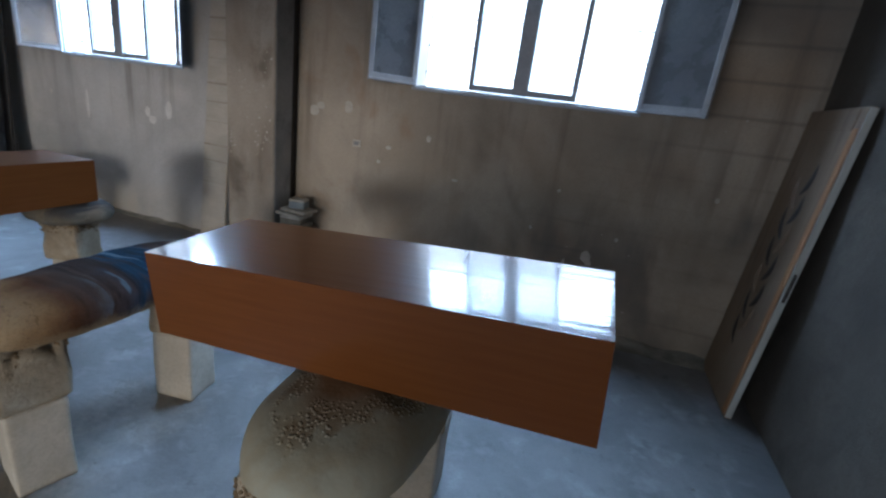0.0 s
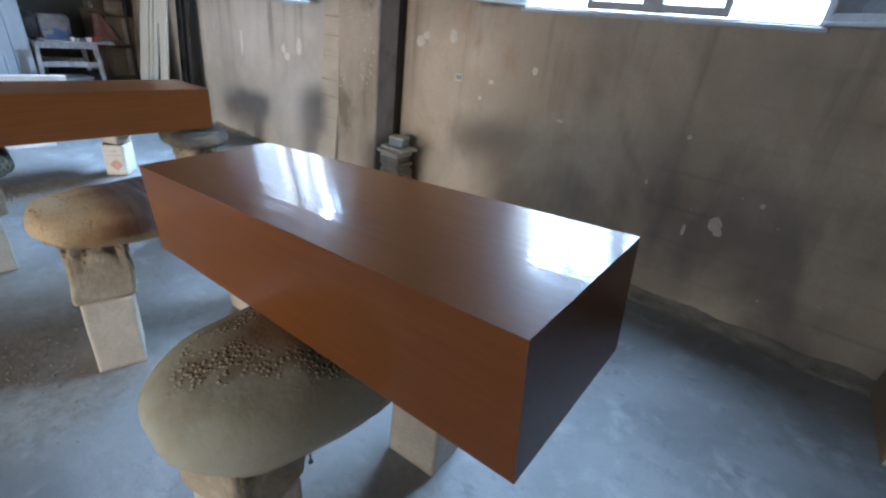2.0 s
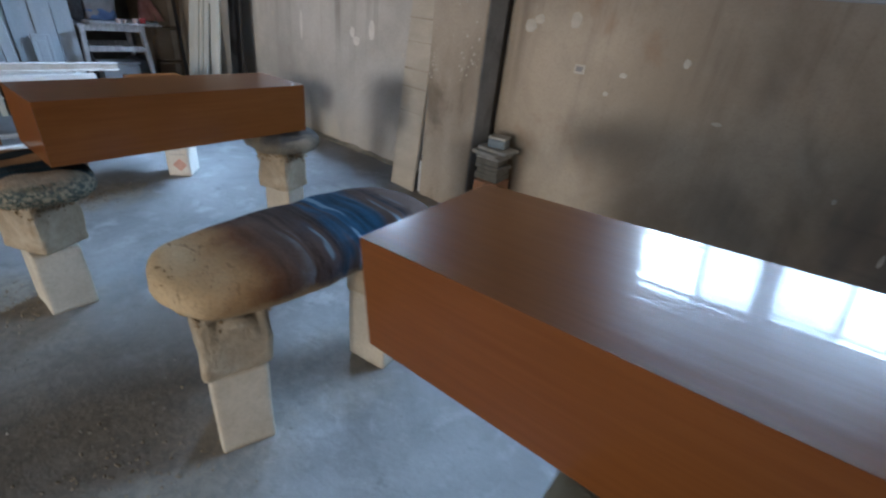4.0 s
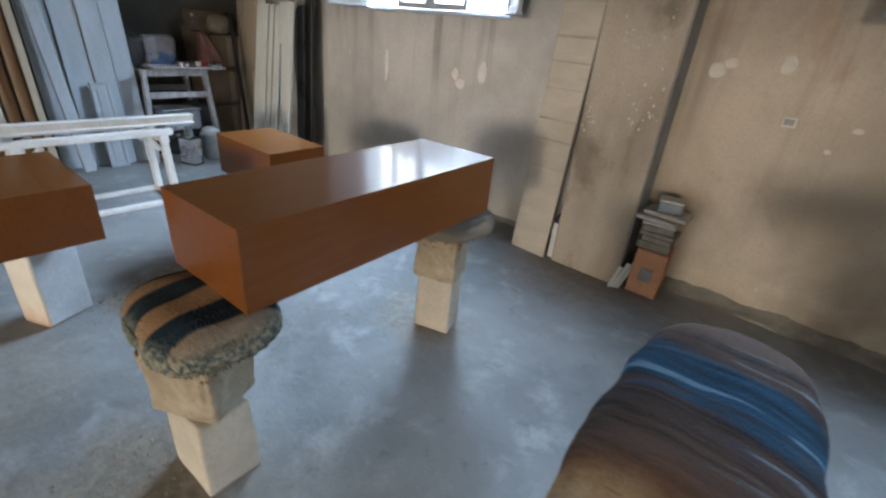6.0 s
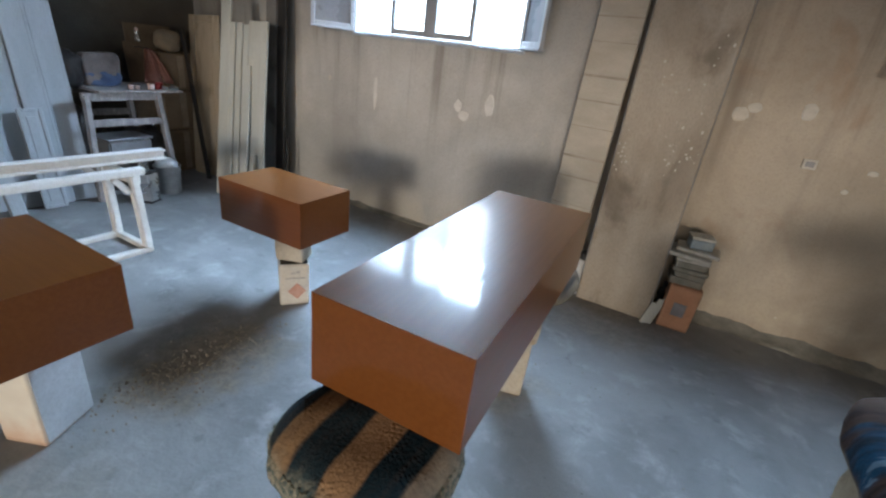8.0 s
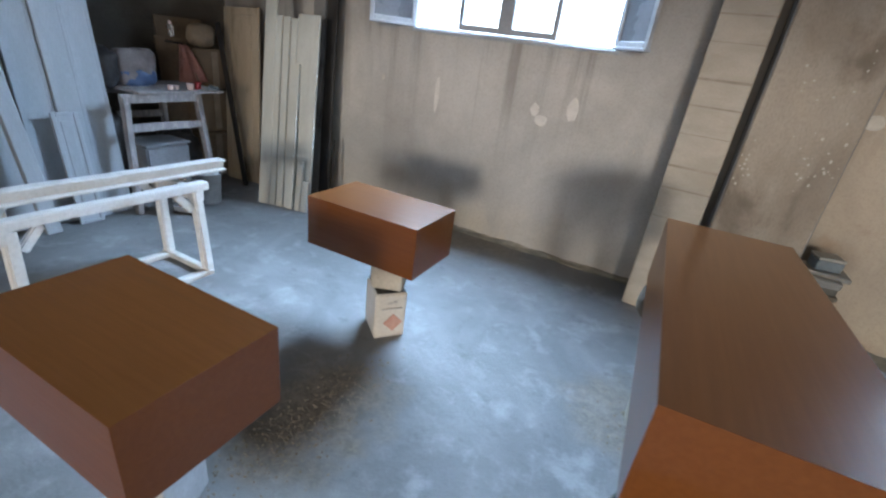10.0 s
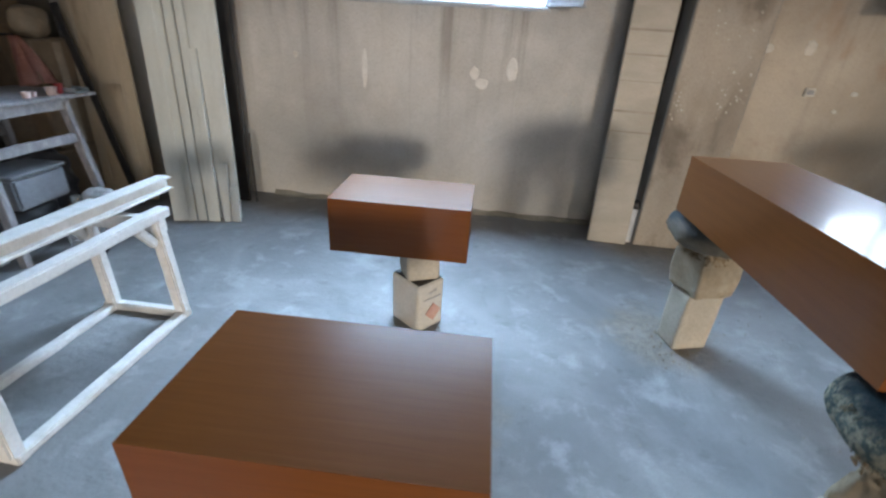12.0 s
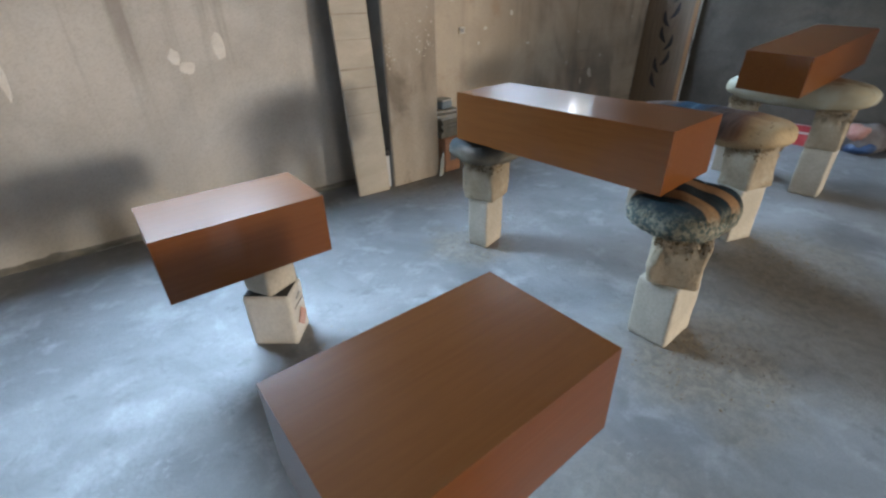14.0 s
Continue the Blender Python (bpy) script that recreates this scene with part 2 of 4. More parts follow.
def blue_blanket():
    """A brushed blanket: sandy crust at the near end, brown, then broken blue and grey streaks drawn across it."""
    m, t, p = nodes_of("blue_and_brown_blanket")
    n = Net(t)
    x, y, z = n.xyz(n.local)
    soft = n.math("MULTIPLY", n.math("SUBTRACT", n.noise(n.local, 7.0, 5.0, 0.6), 0.5), 0.16)
    pos = n.math("ADD", y, soft)
    drawn = n.scaled(n.local, (1.2, 13.0, 4.0))
    thin = n.noise(drawn, 1.5, 5.0, 0.6, 0.35)
    wide = n.noise(n.scaled(n.local, (1.0, 6.0, 2.0)), 1.9, 4.0, 0.5, 0.3)
    cloth = n.mix(n.ramp(thin, 0.35, 0.65), (0.022, 0.015, 0.013), (0.075, 0.046, 0.034))
    blue = n.mix(n.ramp(thin, 0.35, 0.62), (0.006, 0.017, 0.030), (0.013, 0.055, 0.105))
    there = n.math("MULTIPLY", n.ramp(pos, -0.13, 0.04), n.ramp(pos, 0.24, 0.33, 1.0, 0.0))
    cloth = n.mix(n.math("MULTIPLY", n.ramp(wide, 0.40, 0.54), there), cloth, blue)
    pale = n.math("MULTIPLY", n.ramp(n.noise(n.scaled(n.local, (1.3, 15.0, 4.0)), 1.35, 3.0, 0.5, 0.25), 0.62, 0.67, 0.0, 0.7), n.ramp(pos, -0.18, -0.05))
    cloth = n.mix(pale, cloth, (0.15, 0.22, 0.28))
    cloth = n.mix(n.ramp(pos, 0.27, 0.36), cloth, (0.10, 0.07, 0.057))
    cloth = n.mix(n.ramp(pos, -0.27, -0.15, 1.0, 0.0), cloth, (0.105, 0.045, 0.019))
    sand = n.mix(n.ramp(pos, -0.46, -0.30), (0.45, 0.35, 0.215), (0.29, 0.175, 0.082))
    cloth = n.mix(n.ramp(pos, -0.34, -0.24, 1.0, 0.0), cloth, sand)
    dust = n.noise(n.local, 16.0, 6.0, 0.7)
    low = n.math("ADD", z, n.math("MULTIPLY", n.math("SUBTRACT", dust, 0.5), 0.09))
    cloth = n.mix(n.ramp(low, 0.02, 0.075, 0.95, 0.0), cloth, n.mix(n.ramp(dust, 0.35, 0.65), (0.30, 0.215, 0.12), (0.42, 0.32, 0.19)))
    cracks = n.math("MULTIPLY", n.ramp(n.noise(n.scaled(n.local, (9.0, 26.0, 12.0)), 2.4, 5.0, 0.6, 0.8), 0.60, 0.66, 0.0, 0.7), n.ramp(pos, -0.38, -0.26, 1.0, 0.0))
    cloth = n.mix(cracks, cloth, (0.085, 0.05, 0.025))
    nap = n.noise(n.local, 130.0, 4.0, 0.7)
    cloth = n.mix(n.ramp(nap, 0.45, 0.75, 0, 0.35), cloth, (0.05, 0.04, 0.035))
    n.put(p.inputs["Base Color"], cloth)
    p.inputs["Roughness"].default_value = 0.92
    p.inputs["Specular IOR Level"].default_value = 0.12
    h = n.math("SUBTRACT", n.math("ADD", nap, n.math("MULTIPLY", dust, 2.0)), n.math("MULTIPLY", cracks, 3.0))
    n.bump(h, 0.6, 0.006, p)
    return m


def clay_blanket():
    """A blanket under years of overspray: brown and soft on top, a pebbly ring, then a smooth clay-coloured skirt."""
    m, t, p = nodes_of("clay_dusted_blanket")
    n = Net(t)
    x, y, z = n.xyz(n.local)
    ex, ey = n.math("DIVIDE", x, 0.215), n.math("DIVIDE", y, 0.475)
    out = n.math("SQRT", n.math("ADD", n.math("MULTIPLY", ex, ex), n.math("MULTIPLY", ey, ey)))
    out = n.math("ADD", out, n.math("MULTIPLY", n.math("SUBTRACT", n.noise(n.local, 6.0, 4.0), 0.5), 0.3))
    broad = n.noise(n.local, 5.0, 5.0, 0.6, 0.4)
    clay = n.mix(n.ramp(broad, 0.35, 0.65), (0.33, 0.30, 0.215), (0.36, 0.365, 0.30))
    brown = n.mix(n.ramp(broad, 0.3, 0.7), (0.15, 0.085, 0.042), (0.22, 0.14, 0.075))
    col = n.mix(n.ramp(out, 0.50, 0.78), brown, clay)
    grit = n.ramp(n.cells(n.scaled(n.local, (1.0, 1.0, 0.8)), 95.0), 0.12, 0.55, 1.0, 0.0)
    ring = n.math("MULTIPLY", n.ramp(out, 0.56, 0.66), n.ramp(out, 0.80, 0.92, 1.0, 0.0))
    ring = n.math("MULTIPLY", ring, n.ramp(n.noise(n.local, 11.0, 4.0), 0.40, 0.55))
    col = n.mix(n.math("MULTIPLY", ring, n.math("SUBTRACT", 0.8, grit)), col, (0.19, 0.14, 0.085))
    stain = n.ramp(n.noise(n.scaled(n.local, (1, 1, 0.5)), 9.0, 5.0, 0.6), 0.55, 0.7, 0.0, 0.35)
    col = n.mix(stain, col, (0.24, 0.20, 0.13))
    n.put(p.inputs["Base Color"], col)
    p.inputs["Roughness"].default_value = 0.88
    p.inputs["Specular IOR Level"].default_value = 0.2
    skin = n.noise(n.local, 24.0, 5.0, 0.6)
    n.bump(n.math("ADD", n.math("MULTIPLY", skin, 0.5), n.math("MULTIPLY", n.math("MULTIPLY", grit, ring), 1.1)), 0.7, 0.008, p)
    return m


def stained_tin():
    """Cream printed board with orange stain creeping up from its foot."""
    m, t, p = nodes_of("orange_stained_carton")
    n = Net(t)
    x, y, z = n.xyz(n.local)
    tone = n.noise(n.local, 6.0, 4.0)
    col = n.mix(n.ramp(tone, 0.3, 0.7), (0.60, 0.56, 0.48), (0.68, 0.65, 0.57))
    creep = n.math("ADD", z, n.math("MULTIPLY", n.math("SUBTRACT", n.noise(n.local, 14.0, 5.0, 0.6), 0.5), 0.16))
    col = n.mix(n.ramp(creep, 0.0, 0.15, 0.75, 0.0), col, (0.52, 0.33, 0.22))
    n.put(p.inputs["Base Color"], col)
    p.inputs["Roughness"].default_value = 0.6
    n.bump(n.noise(n.local, 40.0, 4.0), 0.12, 0.004, p)
    return m


def tuft_wool():
    m, t, p = nodes_of("matted_wool_tufts")
    n = Net(t)
    col = n.mix(n.ramp(n.island, 0.2, 0.8), (0.085, 0.105, 0.095), (0.24, 0.21, 0.15))
    n.put(p.inputs["Base Color"], n.mix(n.ramp(n.noise(n.local, 40.0), 0.4, 0.7, 0, 0.5), col, (0.15, 0.15, 0.11)))
    p.inputs["Roughness"].default_value = 1.0
    p.inputs["Specular IOR Level"].default_value = 0.05
    return m


def glowing_outdoors():
    """The sunlit wall across the yard, far brighter than the room."""
    m = bpy.data.materials.new("bright_outdoors")
    m.use_nodes = True
    t = m.node_tree
    t.nodes.remove(t.nodes["Principled BSDF"])
    n = Net(t)
    e = t.nodes.new("ShaderNodeEmission")
    v = n.noise(n.place, 0.7, 4.0)
    n.put(e.inputs[0], n.mix(n.ramp(v, 0.4, 0.65), (0.93, 0.97, 1.0), (0.8, 0.88, 0.97)))
    e.inputs[1].default_value = OUTDOORS
    t.links.new(e.outputs[0], t.nodes["Material Output"].inputs[0])
    return m


LACQUER = lacquer()
PLASTER = wall_plaster()
CONCRETE = floor_concrete()
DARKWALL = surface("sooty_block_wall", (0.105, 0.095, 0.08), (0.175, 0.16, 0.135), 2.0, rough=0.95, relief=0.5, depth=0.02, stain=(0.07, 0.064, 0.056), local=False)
# the east wall's own tones, set darker and browner than the other block walls
EASTWALL = surface("darkened_brown_render", (0.075, 0.066, 0.054), (0.135, 0.118, 0.097), 2.0, rough=0.95, relief=0.5, depth=0.02, stain=(0.055, 0.05, 0.044), local=False)
YARD = surface("dusty_yard", (0.24, 0.21, 0.165), (0.33, 0.29, 0.23), 1.2, rough=0.95, relief=0.3, stain=(0.19, 0.165, 0.13), local=False)
CEILING = surface("grey_cement_ceiling", (0.17, 0.16, 0.145), (0.23, 0.22, 0.2), 1.5, rough=0.95, stain=(0.11, 0.1, 0.095), local=False)
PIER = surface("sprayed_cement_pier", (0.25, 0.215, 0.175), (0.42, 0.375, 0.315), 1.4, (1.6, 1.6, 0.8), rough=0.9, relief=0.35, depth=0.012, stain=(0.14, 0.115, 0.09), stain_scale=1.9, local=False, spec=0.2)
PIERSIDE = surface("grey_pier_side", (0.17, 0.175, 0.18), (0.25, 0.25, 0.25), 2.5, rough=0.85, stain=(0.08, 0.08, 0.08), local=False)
STEEL = surface("black_painted_steel", (0.022, 0.022, 0.024), (0.045, 0.044, 0.043), 5.0, rough=0.55, relief=0.1, stain=(0.06, 0.05, 0.04), spec=0.4)
PLANK = surface("pale_sprayed_plank", (0.41, 0.38, 0.32), (0.50, 0.465, 0.40), 1.6, (2.0, 2.0, 5.0), rough=0.8, relief=0.15, depth=0.003, stain=(0.40, 0.36, 0.30), spec=0.25)
WHITEBOARD = surface("dusty_white_board", (0.46, 0.485, 0.46), (0.56, 0.585, 0.56), 3.0, (4.0, 4.0, 0.6), rough=0.6, relief=0.06, stain=(0.40, 0.40, 0.37), stain_scale=1.6)
BLUEWHITE = surface("primed_white_door", (0.36, 0.40, 0.435), (0.44, 0.48, 0.515), 3.0, (3.0, 3.0, 0.5), rough=0.5, relief=0.05, stain=(0.34, 0.37, 0.40), stain_scale=1.2)
BENCHPAINT = surface("chalky_white_paint", (0.62, 0.615, 0.59), (0.74, 0.735, 0.71), 6.0, rough=0.75, relief=0.4, depth=0.004, stain=(0.54, 0.53, 0.49), stain_scale=7.0)
TIMBER = surface("raw_brown_timber", (0.20, 0.105, 0.045), (0.36, 0.21, 0.10), 2.0, (14.0, 14.0, 0.8), rough=0.75, relief=0.25, stain=(0.1, 0.05, 0.02))
BEIGEDOOR = surface("beige_door_board", (0.44, 0.375, 0.28), (0.52, 0.45, 0.345), 2.0, (4, 4, 0.8), rough=0.7, stain=(0.25, 0.2, 0.14))
FOAM = surface("dusty_foam_block", (0.44, 0.40, 0.325), (0.55, 0.51, 0.425), 5.0, rough=0.95, relief=0.35, depth=0.008, stain=(0.40, 0.34, 0.25), stain_scale=4.0, spec=0.15)
CRUMBLY = surface("crumbling_foam_block", (0.31, 0.255, 0.18), (0.45, 0.39, 0.295), 7.0, fine=38.0, rough=1.0, relief=0.9, depth=0.012, stain=(0.19, 0.14, 0.085), stain_scale=6.0, spec=0.1)
CRUMBS = surface("dark_foam_crumbs", (0.15, 0.11, 0.065), (0.36, 0.28, 0.18), 20.0, rough=1.0, relief=0.4, spec=0.1)
GREYBLOCK = surface("pale_grey_block", (0.48, 0.50, 0.52), (0.60, 0.62, 0.64), 5.0, rough=0.9, relief=0.2, stain=(0.38, 0.38, 0.38), spec=0.2)
TINPAINT = surface("cream_printed_tin", (0.60, 0.57, 0.50), (0.70, 0.67, 0.60), 6.0, rough=0.5, relief=0.08, stain=(0.50, 0.42, 0.33), stain_scale=5.0)
CARDBOARD = surface("brown_cardboard", (0.17, 0.125, 0.08), (0.24, 0.18, 0.12), 4.0, rough=0.9, relief=0.1, stain=(0.13, 0.095, 0.065))
ORANGECARD = surface("faded_orange_carton", (0.46, 0.23, 0.13), (0.56, 0.31, 0.19), 6.0, rough=0.85, relief=0.1, stain=(0.36, 0.24, 0.17))
PAPER = surface("grubby_paper", (0.42, 0.41, 0.37), (0.56, 0.55, 0.51), 9.0, rough=0.85, stain=(0.27, 0.26, 0.23))
PAPERDARK = surface("grey_folded_card", (0.20, 0.19, 0.155), (0.29, 0.275, 0.235), 9.0, rough=0.9, stain=(0.12, 0.11, 0.10))
BLUEGREY = surface("blue_grey_card", (0.2, 0.25, 0.29), (0.29, 0.34, 0.37), 9.0, rough=0.8)
REDPRINT = surface("faded_red_print", (0.54, 0.29, 0.22), (0.60, 0.38, 0.30), 20.0, rough=0.7)
TINPRINT = surface("worn_tin_print", (0.40, 0.39, 0.37), (0.52, 0.50, 0.46), 20.0, rough=0.7)
GREYPRINT = surface("grey_print", (0.20, 0.2, 0.22), (0.28, 0.28, 0.29), 20.0, rough=0.7)
FRAMEPAINT = surface("grey_window_paint", (0.34, 0.37, 0.41), (0.44, 0.47, 0.50), 8.0, rough=0.5, relief=0.1, stain=(0.25, 0.26, 0.28))
GRILLE = surface("thin_iron_bar", (0.10, 0.10, 0.11), (0.16, 0.16, 0.16), 9.0, rough=0.6, metal=0.5)
CHALKFILLER = surface("fresh_white_filler", (0.60, 0.59, 0.56), (0.70, 0.69, 0.66), 12.0, rough=0.9, relief=0.3)
PATCHWHITE = surface("white_filler_patch", (0.45, 0.425, 0.375), (0.55, 0.525, 0.47), 12.0, rough=0.9, relief=0.3)
MORTAR = surface("rough_mortar", (0.19, 0.185, 0.165), (0.29, 0.28, 0.245), 9.0, fine=40.0, rough=0.95, relief=0.7, depth=0.01, stain=(0.11, 0.12, 0.10), local=False)
CARVED = surface("brown_door_veneer", (0.20, 0.145, 0.095), (0.27, 0.20, 0.135), 2.0, (12, 12, 0.8), rough=0.5, relief=0.1, stain=(0.14, 0.1, 0.07))
EDGEWOOD = surface("orange_edge_strip", (0.34, 0.17, 0.07), (0.42, 0.22, 0.1), 3.0, (9, 9, 1), rough=0.6)
BLACKCLOTH = surface("black_plastic", (0.015, 0.015, 0.017), (0.03, 0.03, 0.032), 12.0, rough=0.5, relief=0.3)
BAGPRINT = surface("white_plastic_bag", (0.14, 0.12, 0.115), (0.24, 0.21, 0.20), 7.0, rough=0.45, relief=0.4, depth=0.01, stain=(0.2, 0.16, 0.15), stain_scale=8.0)
BAGBLUE = surface("blue_printed_plastic", (0.04, 0.075, 0.17), (0.07, 0.12, 0.24), 9.0, rough=0.45, relief=0.3)
CAPCLOTH = surface("beige_felt", (0.27, 0.225, 0.165), (0.36, 0.30, 0.225), 12.0, rough=0.95, relief=0.2, stain=(0.14, 0.1, 0.07))
PINK = surface("faded_pink_cloth", (0.50, 0.24, 0.20), (0.60, 0.34, 0.28), 14.0, rough=0.9, relief=0.3)
REDCUP = surface("red_plastic", (0.46, 0.05, 0.06), (0.55, 0.09, 0.09), 20.0, rough=0.4)
PALECUP = surface("pale_pink_plastic", (0.65, 0.50, 0.47), (0.72, 0.57, 0.54), 20.0, rough=0.45)
GREYWOOD = surface("paint_splashed_grey_wood", (0.26, 0.255, 0.26), (0.38, 0.37, 0.37), 7.0, (3, 3, 1), rough=0.75, relief=0.2, stain=(0.52, 0.46, 0.45), stain_scale=14.0)
GALVANISED = surface("dull_galvanised_steel", (0.33, 0.34, 0.34), (0.46, 0.47, 0.47), 9.0, rough=0.5, metal=0.75, relief=0.1, stain=(0.25, 0.24, 0.22))
BRIGHTTIN = surface("bare_tinplate", (0.55, 0.56, 0.57), (0.68, 0.69, 0.7), 9.0, rough=0.3, metal=0.9, relief=0.05)
TOTE = surface("grey_plastic_tote", (0.24, 0.25, 0.27), (0.33, 0.34, 0.36), 6.0, rough=0.6, stain=(0.4, 0.38, 0.36))
FROST = surface("dusty_window_glass", (0.16, 0.18, 0.21), (0.22, 0.25, 0.28), 4.0, rough=0.3, relief=0.04, stain=(0.12, 0.135, 0.155))
OUTSIDE = glowing_outdoors()

m_, t_, p_ = nodes_of("clear_bottle")
p_.inputs["Transmission Weight"].default_value, p_.inputs["Roughness"].default_value = 0.9, 0.08
p_.inputs["Base Color"].default_value = (0.8, 0.85, 0.85, 1)
CLEAR = m_
m_, t_, p_ = nodes_of("window_pane_glass")
p_.inputs["Transmission Weight"].default_value, p_.inputs["Roughness"].default_value = 1.0, 0.02
p_.inputs["Base Color"].default_value = (0.93, 0.96, 0.97, 1)
PANE = m_

# ---- builders ----


def solid(boxes, bevel=0.0, turn=None, steps=1):
    """One bmesh of boxes given as (x0, x1, y0, y1, z0, z1), edges bevelled."""
    bm = bmesh.new()
    for x0, x1, y0, y1, z0, z1 in boxes:
        m = Matrix.Translation(((x0 + x1) / 2, (y0 + y1) / 2, (z0 + z1) / 2)) @ Matrix.Diagonal((x1 - x0, y1 - y0, z1 - z0, 1))
        bmesh.ops.create_cube(bm, size=1, matrix=m)
    if bevel:
        bmesh.ops.bevel(bm, geom=bm.edges[:], offset=bevel, segments=steps, affect="EDGES", clamp_overlap=True)
    if turn:
        bmesh.ops.transform(bm, matrix=turn, verts=bm.verts)
    return bm


def lumpy(sx, sy, sz, power=2.6, rough=0.0, scale=6.0, segs=56, rings=30, seed=0.0, fine=0.0, low=0.0):
    """A soft rounded block: a superellipsoid of full size sx, sy, sz with an uneven skin, standing on z = 0."""
    bm = bmesh.new()
    bmesh.ops.create_uvsphere(bm, u_segments=segs, v_segments=rings, radius=1)
    for v in bm.verts:
        c = v.co.normalized()
        r = (abs(c.x) ** power + abs(c.y) ** power + abs(c.z) ** (power * 0.9)) ** (-1 / power)
        q = c * r
        s = Vector((q.x * sx / 2, q.y * sy / 2, q.z * sz / 2))
        k = noise.noise(s * scale + Vector((seed, seed * 2, 0))) * rough
        if fine:
            below = min(max((0.35 - q.z) / 0.6, 0), 1) if low else 1
            k += noise.turbulence(s * 34 + Vector((seed, 0, 0)), 4, True) * fine * below
        v.co = s + c * k + Vector((0, 0, sz / 2))
    for f in bm.faces:
        f.smooth = True
    return bm


def rough_block(sx, sy, sz, rough=0.006, seed=0.0, bevel=0.012, cuts=7, crumble=0.0):
    """A hand-cut block with worn arrises, a little out of true; crumble eats into the upper part."""
    bm = bmesh.new()
    bmesh.ops.create_cube(bm, size=2)
    bmesh.ops.subdivide_edges(bm, edges=bm.edges[:], cuts=max(cuts, 6), use_grid_fill=True)
    half = Vector((sx / 2, sy / 2, sz / 2))
    r = min(bevel, min(half) * 0.9)
    for v in bm.verts:
        # crowd the grid towards the arrises, then round them
        q = [math.copysign(abs(c) ** 0.42, c) for c in v.co]
        p = Vector([c * h for c, h in zip(q, half)])
        inner = Vector([max(-h + r, min(h - r, c)) for c, h in zip(p, half)])
        out = (p - inner).normalized() if (p - inner).length > 1e-6 else Vector((0, 0, 0))
        p = inner + out * r
        at = p * 9 + Vector((seed, seed * 1.7, seed * 0.3))
        d = noise.noise(at) * rough
        up = min(max((p.z / sz), 0), 0.45) / 0.45
        if crumble:
            pits = noise.turbulence(p * 26 + Vector((seed, 0, 0)), 4, True)
            d -= max(pits - 0.42, 0) * crumble * 2.2 * up
        side = Vector((p.x / half.x, p.y / half.y, 0))
        side = side.normalized() if side.length > 0.9 else Vector((0, 0, 0))
        v.co = p + side * d + Vector((0, 0, half.z))
    for f in bm.faces:
        f.smooth = True
    return bm


def drum(r0, r1, z0, z1, segs=32, bm=None, centre=(0, 0), caps=True):
    bm = bm or bmesh.new()
    bmesh.ops.create_cone(bm, cap_ends=caps, segments=segs, radius1=r0, radius2=r1, depth=z1 - z0,
                          matrix=Matrix.Translation((centre[0], centre[1], (z0 + z1) / 2)))
    return bm


def link(name, bm, material):
    data = bpy.data.meshes.new(name)
    bm.to_mesh(data)
    bm.free()
    data.materials.append(material)
    return new(name, data)


def part(name, bm, material, parent, label=""):
    ob = link(name, bm, material)
    ob.parent = parent
    return tagged(ob, label)


def thing(name, label, category, at=(0, 0, 0), turn=0.0, group="", tilt=(0, 0)):
    ob = new(name)
    ob.empty_display_size = 0.1
    ob.matrix_world = pose(*at, tilt[0], tilt[1], turn)
    return tagged(ob, label, category, group)


def structure(name, bm, material, label="", category=""):
    return tagged(link(name, bm, material), label, category, kind="structure")

# ---- the room ----
structure("floor", solid([(LEFT - 0.2, RIGHT + 0.2, BACK - 0.2, WALL + 0.2, -0.2, 0.0)]), CONCRETE, "grey dusty concrete workshop floor with sandy overspray", "floor")
structure("ground", solid([(-30.0, 25.0, -60.0, BACK - 0.205, -0.2, -0.01)]), YARD, "bare dusty yard outside the gateway", "ground")
structure("ceiling", solid([(LEFT - 0.2, RIGHT + 0.2, BACK - 0.2, WALL + 0.2, HIGH, HIGH + 0.2)]), CEILING, "plain grey cement ceiling", "ceiling")


def pierced(x0, x1, z0, z1, y0, y1, holes):
    """Boxes of a wall along x with rectangular holes (x0, x1, z0, z1), in order of x."""
    out, at = [], x0
    for a, b, c, d in holes:
        out.append((at, a, y0, y1, z0, z1))
        out.append((a, b, y0, y1, z0, c))
        out.append((a, b, y0, y1, d, z1))
        at = b
    out.append((at, x1, y0, y1, z0, z1))
    return out


def wall_mesh(boxes):
    bm = solid(boxes)
    bmesh.ops.remove_doubles(bm, verts=bm.verts, dist=0.0005)
    return bm


SILL, LINTEL = 1.535, 2.55
HOLE_1, HOLE_2 = (-6.015, -4.49, SILL, LINTEL), (-2.178, -0.625, SILL + 0.07, LINTEL)
structure("wall_north", wall_mesh(pierced(LEFT - 0.2, RIGHT + 0.2, 0, HIGH, WALL, WALL + 0.2, [HOLE_1, HOLE_2])), PLASTER,
          "stained cement plaster wall with soot and overspray marks", "wall")
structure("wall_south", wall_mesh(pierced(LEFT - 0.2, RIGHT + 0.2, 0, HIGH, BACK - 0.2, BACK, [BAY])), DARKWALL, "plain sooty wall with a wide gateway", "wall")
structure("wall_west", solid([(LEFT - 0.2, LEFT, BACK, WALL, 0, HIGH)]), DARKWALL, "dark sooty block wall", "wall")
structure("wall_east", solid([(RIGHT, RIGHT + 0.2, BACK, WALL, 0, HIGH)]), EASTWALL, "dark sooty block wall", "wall")


